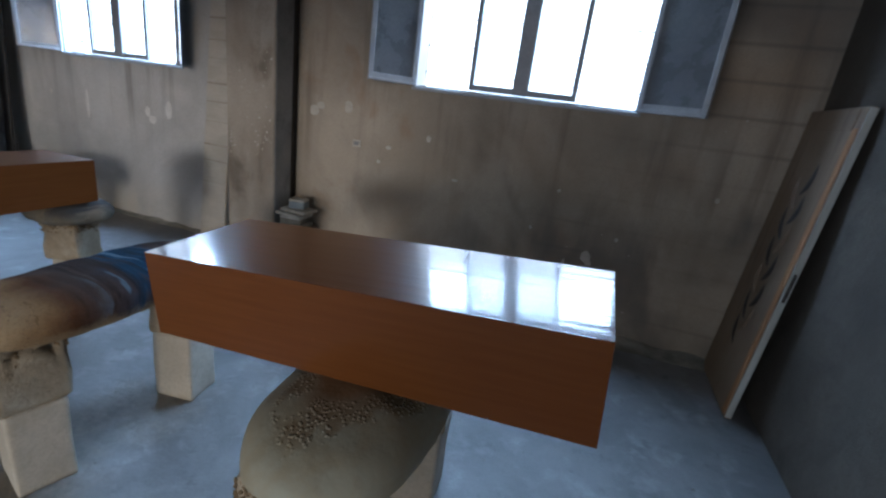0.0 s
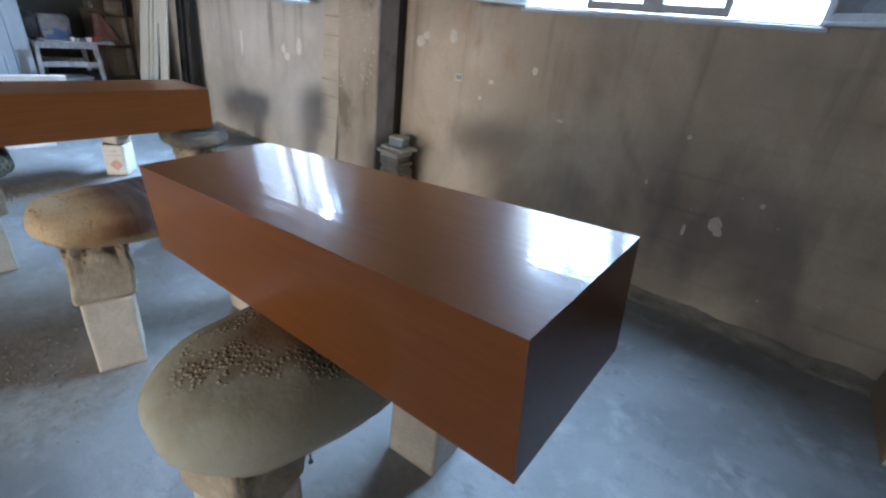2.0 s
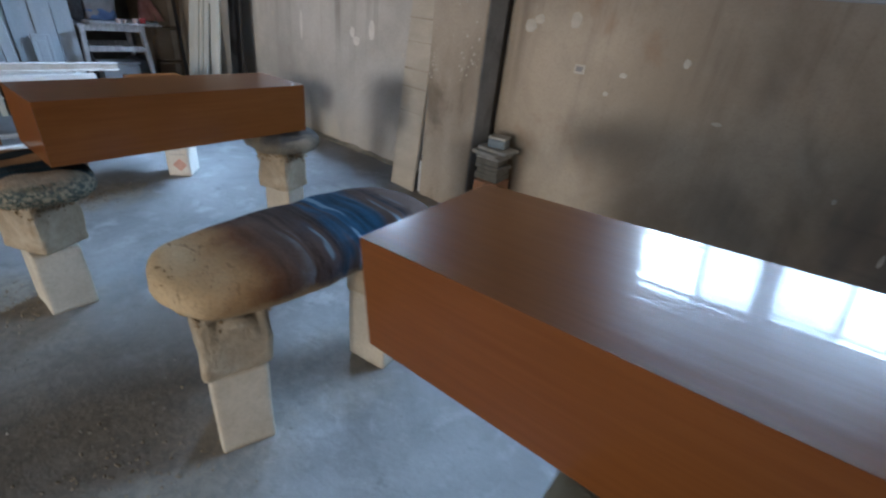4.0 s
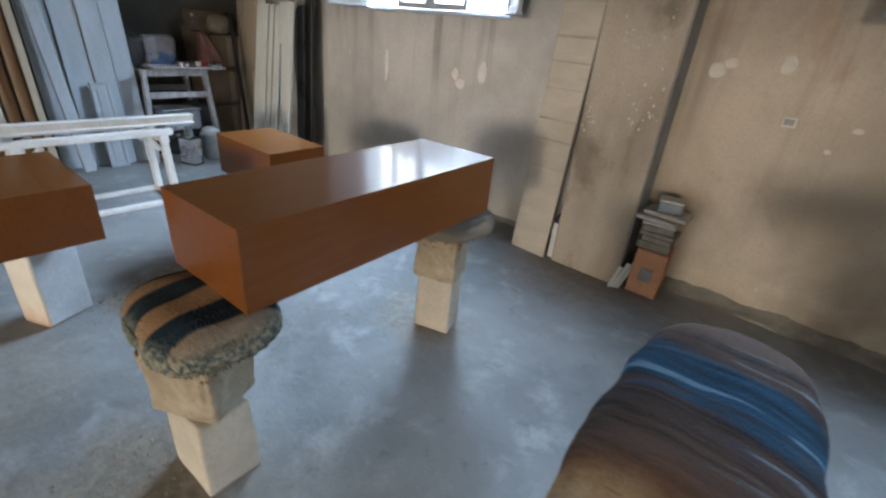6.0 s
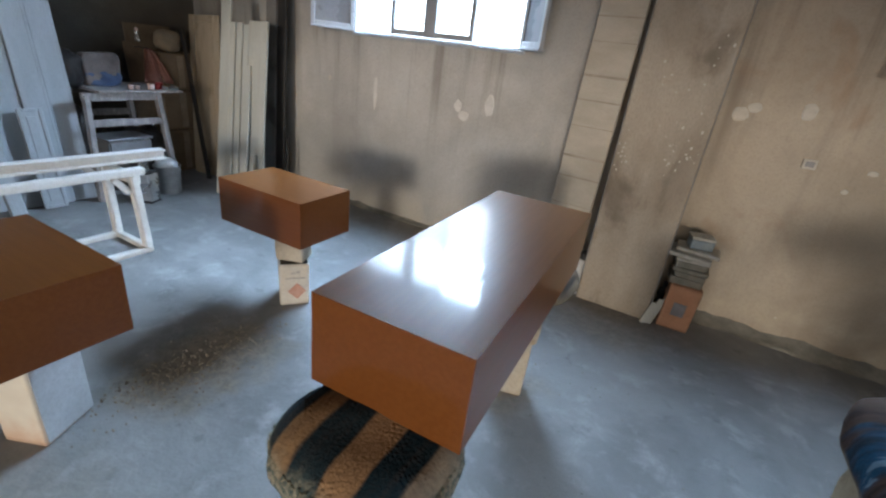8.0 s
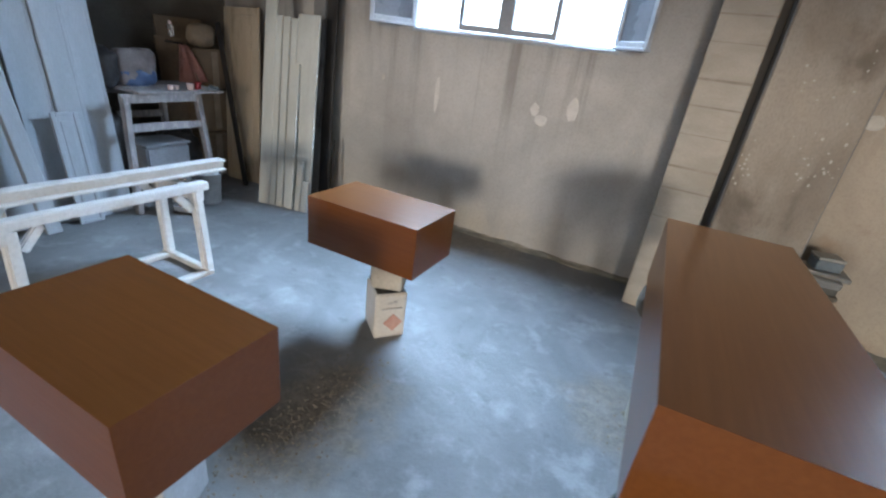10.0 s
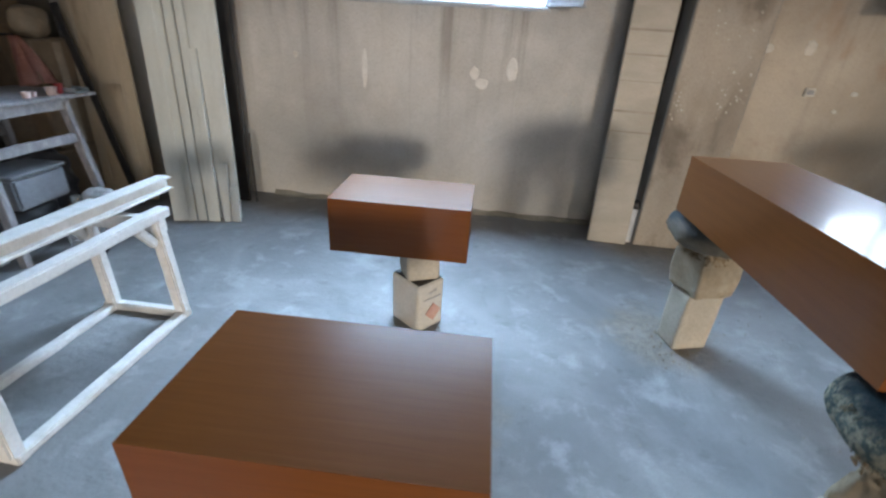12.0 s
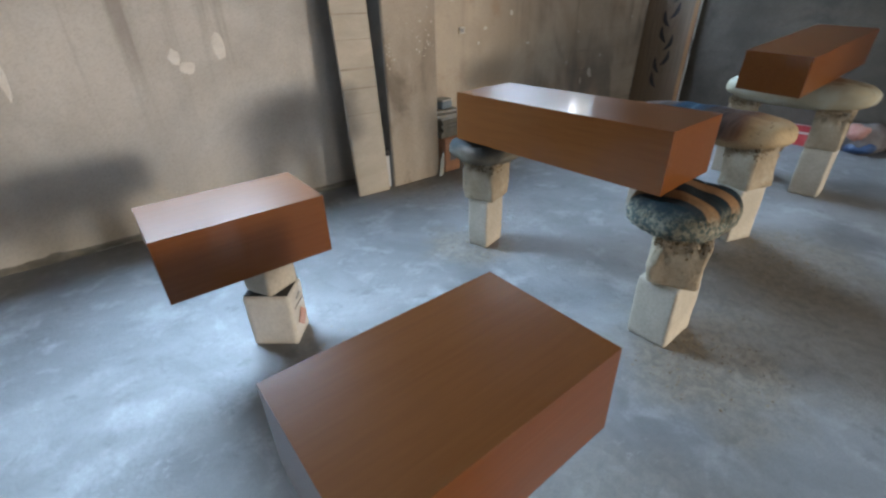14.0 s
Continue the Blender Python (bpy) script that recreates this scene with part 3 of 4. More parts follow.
def pier(name, x0, x1):
    front = 3.5
    ob = structure(name, solid([(x0, x1, front, front + 0.2, 0, HIGH)], 0.006), PIER, "projecting cement pier, sprayed and stained", "pier")
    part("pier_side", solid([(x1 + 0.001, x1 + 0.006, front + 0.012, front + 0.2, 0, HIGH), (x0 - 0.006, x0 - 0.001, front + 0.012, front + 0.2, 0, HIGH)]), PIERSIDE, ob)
    part("steel_channel", solid([(x0 + 0.004, x1 - 0.05, front + 0.203, WALL, 0, HIGH)], 0.004), STEEL, ob, "black painted steel channel")
    part("steel_flange", solid([(x1 - 0.047, x1 - 0.012, front + 0.215, front + 0.235, 0, HIGH)], 0.002), STEEL, ob)
    return ob


pier("pier_1", -3.64, -3.18)

# filler patches and pock marks on the plaster: x, z, width, height
wall = bpy.data.objects["wall_north"]


def blot(w, h, seed):
    bm = bmesh.new()
    ring = []
    for i in range(22):
        a = i / 22 * math.tau
        k = 1 + 0.22 * noise.noise(Vector((math.cos(a) * 1.6 + seed, math.sin(a) * 1.6, seed)))
        ring.append((math.cos(a) * w / 2 * k, math.sin(a) * h / 2 * k))
    low = [bm.verts.new((x, 0, z)) for x, z in ring]
    top = [bm.verts.new((x * 0.82, -0.004, z * 0.82)) for x, z in ring]
    bm.faces.new(top)
    for i in range(22):
        bm.faces.new((low[i], low[(i + 1) % 22], top[(i + 1) % 22], top[i]))
    bmesh.ops.recalc_face_normals(bm, faces=bm.faces)
    return bm


for i, (x, z, w, h) in enumerate(((-4.668, 1.125, 0.085, 0.15), (-4.882, 1.018, 0.10, 0.075), (-4.94, 1.085, 0.07, 0.09), (-5.765, 1.07, 0.04, 0.28),
                                  (-3.06, 1.325, 0.085, 0.08), (-3.0, 1.37, 0.075, 0.055), (-2.742, 1.385, 0.07, 0.09), (-6.3, 1.13, 0.035, 0.045),
                                  (-2.36, 1.12, 0.05, 0.03), (-2.03, 1.234, 0.04, 0.05), (-1.78, 0.96, 0.05, 0.022), (-0.02, 1.13, 0.03, 0.035),
                                  (-0.725, 0.585, 0.07, 0.085), (-0.70, 0.545, 0.05, 0.05), (-0.87, 0.5, 0.022, 0.07), (-0.55, 0.75, 0.025, 0.03), (-4.26, 0.98, 0.012, 0.04), (-1.15, 0.72, 0.02, 0.03),
                                  (-2.44, 1.0, 0.035, 0.03), (-1.0, 1.02, 0.025, 0.025), (-4.2, 0.93, 0.01, 0.03))):
    ob = part("filler_patch", blot(w, h, i * 3.1), CHALKFILLER if -6.0 < x < -4.5 else PATCHWHITE, wall)
    ob.location = (x, WALL - 0.0005, z)

socket = thing("socket_box", "small recessed grey electrical box on stained plaster", "socket", (-2.645, WALL, 1.115), turn=4)
part("plate", solid([(-0.035, 0.035, -0.012, 0.0, -0.028, 0.028)], 0.004), PATCHWHITE, socket)
part("cover", solid([(-0.022, 0.022, -0.0165, -0.012, -0.015, 0.015)], 0.002), GREYPRINT, socket)

# rough mortar lip where the wall meets the floor


def mortar_lip(x0, x1, wide, tall):
    bm = bmesh.new()
    steps, rows = int((x1 - x0) / 0.03), 6
    grid = []
    for i in range(steps + 1):
        x = x0 + (x1 - x0) * i / steps
        line = []
        for j in range(rows + 1):
            u = j / rows
            k = 1 + 0.5 * noise.noise(Vector((x * 5, u * 2, 0)))
            line.append(bm.verts.new((x, WALL + 0.003 - u * wide * k, max(tall * k * (1 - u) ** 1.4 + 0.012 * noise.noise(Vector((x * 16, u * 6, 3))) * (1 - u), -0.002))))
        grid.append(line)
    for i in range(steps):
        for j in range(rows):
            f = bm.faces.new((grid[i][j], grid[i][j + 1], grid[i + 1][j + 1], grid[i + 1][j]))
            f.smooth = True
    return bm


structure("baseboard", mortar_lip(-3.15, RIGHT, 0.12, 0.05), MORTAR, "rough mortar lip along the foot of the wall", "baseboard")
structure("baseboard_2", mortar_lip(-6.58, -3.64, 0.05, 0.035), MORTAR, "thin uneven mortar lip along the wall", "baseboard")

# ---- windows ----


def leaf(parent, hinge, tip, z0, z1, name="casement"):
    """An open casement between two plan points."""
    d = Vector((tip[0] - hinge[0], tip[1] - hinge[1], 0))
    w, turn = d.length, math.degrees(math.atan2(d.y, d.x))
    bm = solid([(0, 0.035, -0.014, 0.014, z0, z1), (w - 0.035, w, -0.014, 0.014, z0, z1), (0.035, w - 0.035, -0.014, 0.014, z0, z0 + 0.04), (0.035, w - 0.035, -0.014, 0.014, z1 - 0.04, z1)], 0.003)
    fr = part(name, bm, FRAMEPAINT, parent, "grey painted casement standing open")
    fr.matrix_local = pose(hinge[0], hinge[1], 0, 0, 0, turn)
    gl = part("pane", solid([(0.035, w - 0.035, -0.004, 0.004, z0 + 0.04, z1 - 0.04)]), FROST, fr, "dust-covered grey glass")
    ledge = part("drip_rail", solid([(0.0, w, -0.024, 0.024, z0 - 0.012, z0 + 0.006)], 0.003), FRAMEPAINT, fr)
    return fr


def window(name, hole, stiles, tips):
    """A four-light window: two fixed panes in the middle, the outer casements folded back into the room."""
    x0, x1, z0, z1 = hole
    y0, y1 = WALL + 0.005, WALL + 0.055
    a, m0, m1, b = stiles
    win = tagged(new(name), "grey four-light window with its outer casements open", "window", kind="structure")
    part("window_frame", solid([(x0 - 0.0, x1, y0 + 0.06, y1 + 0.06, z1 - 0.045, z1), (x0, x1, y0 + 0.06, y1 + 0.06, z0, z0 + 0.012)], 0.002), FRAMEPAINT, win)
    part("window_sill", solid([(x0 - 0.03, x1 + 0.03, WALL - 0.014, WALL - 0.002, z0 - 0.03, z0 - 0.004)], 0.004), FRAMEPAINT, win)
    part("mullion", solid([(m0, m1, y0, y1, z0 + 0.012, z1 - 0.045)], 0.004), FRAMEPAINT, win)
    for lo, hi in ((a, m0), (m1, b)):
        s = 0.035
        outer = lo == a
        boxes = [(lo, hi, y0, y1 - 0.01, z0 + 0.013, z0 + 0.055), (lo, hi, y0, y1 - 0.01, z1 - 0.09, z1 - 0.046)]
        boxes.append((lo - s, lo, y0, y1 - 0.01, z0 + 0.013, z1 - 0.046) if outer else (hi, hi + s, y0, y1 - 0.01, z0 + 0.013, z1 - 0.046))
        sash = part("fixed_sash", solid(boxes, 0.003), FRAMEPAINT, win)
        g = part("pane", solid([(lo, hi, y0 + 0.018, y0 + 0.022, z0 + 0.055, z1 - 0.09)]), PANE, sash)
        g.visible_shadow = False
    leaf(win, (x0 + 0.004, WALL - 0.02), tips[0], z0 + 0.01, z1 - 0.03)
    leaf(win, (x1 - 0.004, WALL - 0.02), tips[1], z0 + 0.01, z1 - 0.03)
    for i in range(5):
        z = z0 + 0.12 + i * 0.19
        bm = bmesh.new()
        bmesh.ops.create_cone(bm, cap_ends=True, segments=8, radius1=0.005, radius2=0.005, depth=x1 - x0 + 0.02,
                              matrix=Matrix.Translation(((x0 + x1) / 2, WALL + 0.16, z)) @ Matrix.Rotation(math.pi / 2, 4, "Y"))
        part("grille_bar", bm, GRILLE, win)


window("window_1", HOLE_1, (-5.62, -5.335, -5.225, -4.93), ((-6.285, 3.59), (-4.27, 3.62)))
window("window_2", HOLE_2, (-1.74, -1.455, -1.345, -1.05), ((-2.455, 3.60), (-0.25, 3.64)))

bm = bmesh.new()
bmesh.ops.create_grid(bm, x_segments=1, y_segments=1, size=0.5, matrix=Matrix.Translation((-3.5, 6.6, 2.5)) @ Matrix.Rotation(math.pi / 2, 4, "X") @ Matrix.Diagonal((16, 7, 1, 1)))
structure("backdrop", bm, OUTSIDE, "bright sunlit yard outside the windows", "backdrop")

# ---- lacquered boxes on their stands ----


def veneer_box(label, corner_a, length_x, length_y, low, high, turn=0.0, lengthwise=0, tilt=(0, 0)):
    """A lacquered box: a lid board on four sides, open underneath. corner_a: its least x and y before the turn."""
    cx, cy = corner_a[0] + length_x / 2, corner_a[1] + length_y / 2
    swap = lengthwise
    box = thing("lacquered_box", label, "box", (cx, cy, low), turn + (90 if swap else 0), "lacquered boxes drying on stands", tilt)
    lx, ly = (length_y, length_x) if swap else (length_x, length_y)
    h, t = high - low, 0.018
    part("top_panel", solid([(-lx / 2, lx / 2, -ly / 2, ly / 2, h - t, h)]), LACQUER, box)
    e = 0.0
    bm = solid([(-lx / 2 + e, lx / 2 - e, -ly / 2 + e, ly / 2 - e, 0, h - t)])
    under = [f for f in bm.faces if f.normal.z < -0.5]
    rim = bmesh.ops.inset_region(bm, faces=under, thickness=t)
    for v in {v for f in under for v in f.verts}:
        v.co.z = h - t - 0.004
    part("carcass", bm, LACQUER, box)
    return box


veneer_box("long brown lacquered wooden box on a single padded stand", (-1.854, 1.4265), 1.204, 0.387, 0.81, 1.055, -0.4, 0, (3.2, -4.8))
veneer_box("long brown lacquered wooden box bridging two padded stands", (-3.874, 1.222), 0.400, 1.14, 0.69, 0.931, 2.6, 1)
veneer_box("short brown lacquered wooden box on a block and tin", (-5.427, 2.072), 0.615, 0.372, 0.438, 0.685, 1.0)
veneer_box("short brown lacquered wooden box on a tall carton", (-5.33, 0.813), 0.635, 0.402, 0.452, 0.699, 1.2)

TAN, CREAM = (0.35, 0.235, 0.12), (0.46, 0.36, 0.225)
PAD_STRIPE = pad_cloth("striped_teal_blanket", 0, [(0, (0.016, 0.028, 0.034)), (-0.135, (0.27, 0.165, 0.085)), (-0.075, (0.014, 0.026, 0.034)), (0.005, (0.29, 0.175, 0.092)),
                       (0.08, (0.012, 0.026, 0.036)), (0.16, (0.25, 0.185, 0.125)), (0.205, (0.19, 0.12, 0.075))], 0.006, (0.075, 0.105, 0.10), 0.085, 0.15, flock=(0.30, 0.28, 0.21))
PAD_BLUE = blue_blanket()
TUFTS = tuft_wool()
PAD_TAN = clay_blanket()
PAD_GREY = pad_cloth("grey_dusted_blanket", 0, [(0, (0.15, 0.13, 0.11)), (-0.2, (0.05, 0.06, 0.065)), (-0.05, (0.2, 0.17, 0.125)), (0.1, (0.08, 0.08, 0.08)), (0.2, (0.28, 0.24, 0.185))], 0.02, (0.15, 0.135, 0.105), 0.05, 0.11)


def leg(parent, x, y, turn, low, high, lift, seed, twist=4):
    """A lower block and a crumbling upper one; low and high give their width and depth."""
    split = lift * 0.56
    a = part("lower_block", rough_block(low[0], low[1], split, 0.005, seed, 0.009), FOAM, parent, "pale dusty foam block")
    a.matrix_local = pose(x, y, 0, 0, 0, turn)
    b = part("upper_block", rough_block(high[0], high[1], lift - split, 0.016, seed + 4, 0.018, 20, 0.05), CRUMBLY, parent, "crumbling tan foam block")
    b.matrix_local = pose(x, y, split, 0, 0, turn + twist)
    rng = random.Random(int(seed * 10))
    bm = bmesh.new()
    for _ in range(260):
        side, along = rng.randrange(4), rng.uniform(-0.5, 0.5)
        px, py = ((along, -0.5), (0.5, along), (along, 0.5), (-0.5, along))[side]
        s = rng.uniform(0.003, 0.0085)
        drop = abs(rng.gauss(0, 0.025))
        m = pose(px * high[0] * 0.97, py * high[1] * 0.97, lift - 0.012 - drop, rng.uniform(0, 90), rng.uniform(0, 90), rng.uniform(0, 90)) @ Matrix.Diagonal((s * rng.uniform(0.8, 1.7), s, s * 0.7, 1))
        bmesh.ops.create_icosphere(bm, subdivisions=1, radius=1, matrix=m)
    for v in bm.verts:
        v.co += 0.003 * noise.noise_vector(v.co * 90)
    rim = part("crumbled_rim", bm, CRUMBS, parent, "broken brown foam crumbs")
    rim.matrix_local = pose(x, y, 0, 0, 0, turn + twist)
    tagged(rim, kind="stuff")


def pad(parent, x, y, z0, sx, sy, sz, material, seed, power=2.8, fine=0.012):
    bm = lumpy(sx, sy, sz, power, 0.012, 9.0, 72, 40, seed, fine, 1)
    ob = part("padded_top", bm, material, parent, "dusty blanket-wrapped padding")
    ob.matrix_local = pose(x, y, z0)


def stand(label, at):
    return thing("padded_stand", label, "stand", at, 0, "padded stands")


s1 = stand("padded stand with a striped teal and tan blanket top", (-3.672, 1.170, 0))
leg(s1, 0.0, 0.0, 2, (0.235, 0.175), (0.235, 0.20), 0.53, 1.0, 26)
pad(s1, 0.012, 0.03, 0.507, 0.415, 0.36, 0.183, PAD_STRIPE, 3.0, fine=0.011)
s2 = stand("padded stand with a grey dusty blanket top", (-3.697, 2.342, 0))
leg(s2, 0.0, -0.015, 15.8, (0.187, 0.135), (0.215, 0.20), 0.55, 7.0)
pad(s2, 0.005, -0.02, 0.537, 0.42, 0.36, 0.153, PAD_GREY, 8.0, fine=0.012)
s3 = stand("bench-like padded stand with a blue and brown blanket", (-2.46, 1.68, 0))
leg(s3, -0.006, -0.283, -16, (0.2, 0.17), (0.215, 0.20), 0.60, 11.0)
leg(s3, 0.02, 0.32, 10, (0.19, 0.17), (0.2, 0.19), 0.60, 17.0)
pad(s3, 0.005, 0.022, 0.565, 0.412, 0.95, 0.175, PAD_BLUE, 12.0, 3.2, 0.008)
s4 = stand("large padded stand with a dusty brown blanket", (-1.2, 1.66, 0))
leg(s4, -0.09, -0.32, 5, (0.21, 0.18), (0.23, 0.20), 0.62, 21.0)
leg(s4, 0.0, 0.30, 4, (0.2, 0.18), (0.21, 0.19), 0.62, 27.0)
pad(s4, -0.02, -0.03, 0.59, 0.43, 0.95, 0.215, PAD_TAN, 22.0, 2.8, 0.005)


def tin(name, label, at, turn, sx, sy, h, material, print_face=True):
    """A rectangular solvent tin with a rolled rim and a printed warning diamond."""
    ob = thing(name, label, "tin", at, turn)
    shell = part("tin_body", rough_block(sx, sy, h, 0.003, at[0], 0.012, 5), material, ob)
    # no hollow here: a black plate carries the dark inside of the mouth
    part("mouth_plate", solid([(-sx / 2 + 0.008, sx / 2 - 0.008, -sy / 2 + 0.008, sy / 2 - 0.008, h + 0.0005, h + 0.003)]), BLACKCLOTH, ob, "black plate painted as the shaded open mouth")
    if print_face:
        y = -sy / 2 - 0.0045
        dia = solid([(-0.036, 0.036, -0.0015, 0.0015, -0.036, 0.036)], 0, Matrix.Translation((0.012, y, h * 0.36)) @ Matrix.Rotation(math.pi / 4, 4, "Y"))
        part("warning_diamond", dia, REDPRINT, shell, "faded red diamond")
        part("print_bar", solid([(-0.05, 0.06, y - 0.001, y + 0.001, h * 0.66, h * 0.69)]), TINPRINT, shell)
        part("print_mark", solid([(-0.02, 0.004, y - 0.001, y + 0.001, h * 0.78, h * 0.82), (0.008, 0.03, y - 0.001, y + 0.001, h * 0.80, h * 0.85)]), TINPRINT, shell)
    return ob


tin("solvent_tin", "cream printed solvent tin with a red diamond, under a foam block", (-5.048, 2.244, 0), 51, 0.165, 0.205, 0.262, TINPAINT)
top = tagged(link("foam_block", rough_block(0.165, 0.155, 0.172, 0.01, 33, 0.018, 8), FOAM), "pale foam block carrying a lacquered box", "block", "support blocks")
top.matrix_world = pose(-5.04, 2.245, 0.2655, 0, 0, 24)
tall = thing("tall_carton", "tall cream carton with an orange-stained foot", "carton", (-4.998, 1.022, 0), 25)
tall_body = part("carton_body", rough_block(0.16, 0.205, 0.405, 0.004, 41, 0.008, 6), stained_tin(), tall)
part("grey_side", solid([(0.0815, 0.0845, -0.095, 0.098, 0.012, 0.395)], 0.001), GREYBLOCK, tall_body, "pale blue-grey printed side")
slip = tagged(link("foam_block", rough_block(0.15, 0.15, 0.046, 0.004, 47, 0.008, 4), FOAM), "thin pale packing block on a carton", "block", "support blocks")
slip.matrix_world = pose(-4.995, 1.01, 0.406, 0, 0, 38)

bm = bmesh.new()
bmesh.ops.create_cone(bm, cap_ends=True, segments=8, radius1=0.002, radius2=0.003, depth=0.11, matrix=Matrix.Translation((0.10, -0.26, 0.575)))
bmesh.ops.create_icosphere(bm, subdivisions=2, radius=0.006, matrix=Matrix.Translation((0.10, -0.26, 0.52)))
part("hanging_thread", bm, BLACKCLOTH, s4, "dark paint-clotted thread")

rng = random.Random(3)
bm = bmesh.new()
for cx, cz, sx, sz, count in ((-3.6, 1.02, 0.02, 0.05, 14), (-3.27, 1.06, 0.05, 0.09, 20), (-3.42, 1.3, 0.12, 0.2, 14), (-3.25, 1.5, 0.05, 0.1, 12)):
    for _ in range(count):
        x, z, r = rng.gauss(cx, sx), rng.gauss(cz, sz), rng.uniform(0.0025, 0.008)
        if -3.63 < x < -3.19:
            bmesh.ops.create_icosphere(bm, subdivisions=1, radius=r, matrix=Matrix.Translation((x, 3.4995, z)) @ Matrix.Diagonal((1, 0.25, rng.uniform(0.7, 1.6), 1)))
part("paint_flecks", bm, PATCHWHITE, bpy.data.objects["pier_1"], "white paint flecks")["kind"] = "stuff"

# matted tufts on the front of the striped pad
rng = random.Random(8)
bm = bmesh.new()
for _ in range(1500):
    a = rng.uniform(math.radians(165), math.radians(375))
    u = rng.random() ** 0.8
    rx, ry = 0.205 * (1 - 0.10 * u), 0.178 * (1 - 0.10 * u)
    c, s_ = math.cos(a), math.sin(a)
    k = (abs(c) ** 2.8 + abs(s_) ** 2.8) ** (-1 / 2.8)
    at = Vector((0.012 + rx * c * k, 0.03 + ry * s_ * k, 0.535 + 0.085 * (1 - u) + 0.012 * rng.random()))
    way = Vector((c * 0.35 + rng.gauss(0, 0.3), s_ * 0.35 + rng.gauss(0, 0.3), -0.9 + rng.gauss(0, 0.3))).normalized()
    length, r = rng.uniform(0.008, 0.018), rng.uniform(0.0018, 0.0042)
    m = Matrix.Translation(at + way * length * 0.3) @ way.to_track_quat("Z", "Y").to_matrix().to_4x4()
    bmesh.ops.create_cone(bm, cap_ends=True, segments=5, radius1=r, radius2=r * 0.25, depth=length, matrix=m)
part("wool_tufts", bm, TUFTS, s1, "matted teal and tan wool")["kind"] = "stuff"

# ---- by the pier ----
BAND = surface("plank_overspray_band", (0.28, 0.245, 0.195), (0.40, 0.36, 0.30), 9.0, rough=0.85, stain=(0.33, 0.29, 0.23))
pl = thing("leaning_plank", "pale plank with cross bands of overspray, leaning on the wall", "plank", (-3.838, 3.50, 0), -3, "", (-5.2, 0))
board = part("board", solid([(-0.138, 0.138, -0.012, 0.012, 0.0, 2.75)], 0.005), PLANK, pl)
for i in range(13):
    z = 0.62 + i * 0.165 + 0.02 * math.sin(i * 2.3)
    part("band", solid([(-0.136, 0.136, -0.0135, -0.0122, z, z + 0.004 + 0.005 * (i % 3))], 0.0003), BAND, board)

pile = thing("orange_carton", "faded orange carton with a dark square print, by the pier", "carton", (-3.033, 3.612, 0), 6, tilt=(0, 2))
pile_body = part("carton_body", rough_block(0.185, 0.21, 0.30, 0.005, 51, 0.006, 5), ORANGECARD, pile)
part("print_square", solid([(-0.04, 0.035, -0.1115, -0.1085, 0.10, 0.19)], 0.001), GREYPRINT, pile_body)
z = 0.300
random.seed(5)
for i, (w, d, h, m, lab) in enumerate(((0.19, 0.19, 0.05, PAPERDARK, "grey folded card on a carton"), (0.17, 0.17, 0.035, PAPERDARK, "grey folded card in a stack"), (0.20, 0.18, 0.028, PAPERDARK, "dusty folded card in a stack"),
                                       (0.18, 0.17, 0.04, PAPERDARK, "dusty folded card in a stack"), (0.19, 0.18, 0.02, PAPER, "pale folded paper in a stack"), (0.25, 0.19, 0.026, PAPER, "grubby white folded paper"), (0.24, 0.18, 0.024, PAPER, "grubby white folded paper"))):
    ob = tagged(link("folded_card", rough_block(w, d, h, 0.005, 60 + i * 3, min(0.006, h / 4), 4), m), lab, "card", "stack of folded card")
    ob.matrix_world = pose(-3.048 + random.uniform(-0.02, 0.02), 3.622 + random.uniform(-0.015, 0.015), z, random.uniform(-1.2, 1.2), random.uniform(-1.5, 1.5), random.uniform(-12, 12))
    z += h + 0.0015
ob = thing("small_box", "small blue-grey box with a pale lid, topping a stack of card", "box", (-3.028, 3.632, z + 0.002), 14)
part("box_body", rough_block(0.13, 0.11, 0.06, 0.003, 91, 0.008, 4), BLUEGREY, ob)
part("box_lid", solid([(-0.067, 0.067, -0.057, 0.057, 0.061, 0.078)], 0.004), PAPER, ob)
for i in range(3):
    ob = tagged(link("offcut_strip", solid([(-0.012, 0.012, -0.005, 0.005, 0, 0.16 + 0.03 * i)], 0.002), WHITEBOARD), "short white offcut strip leaning by the carton", "offcut", "white offcut strips")
    ob.matrix_world = pose(-3.2 + 0.022 * i, 3.46 + 0.012 * i, 0, -8, 14 + 3 * i, 10 * i)

wedge = thing("offcut_post", "pale grey offcut standing between plank and pier", "offcut", (-3.668, 3.565, 0), 4)
part("stub", rough_block(0.055, 0.05, 0.27, 0.003, 71, 0.004, 4), GREYBLOCK, wedge)
part("saw_cut", solid([(-0.024, 0.024, -0.0275, -0.0255, 0.262, 0.266)], 0.0004), PAPERDARK, wedge)
rag = tagged(link("black_rag", lumpy(0.06, 0.07, 0.06, 2.2, 0.014, 22.0, 28, 16, 17.0, 0.012), BLACKCLOTH), "small black rag lying on a grey offcut", "rag")
rag.matrix_world = pose(-3.668, 3.565, 0.266)
scrap_card = thing("black_scrap", "crumpled strip of black plastic beside a carton", "scrap", (-3.163, 3.575, 0), 14, tilt=(-6, 9))
bm = bmesh.new()
edge_a = [bm.verts.new((-0.02 + 0.007 * math.sin(k * 1.7), 0.008 * math.sin(k * 2.3), 0.03 * k)) for k in range(10)]
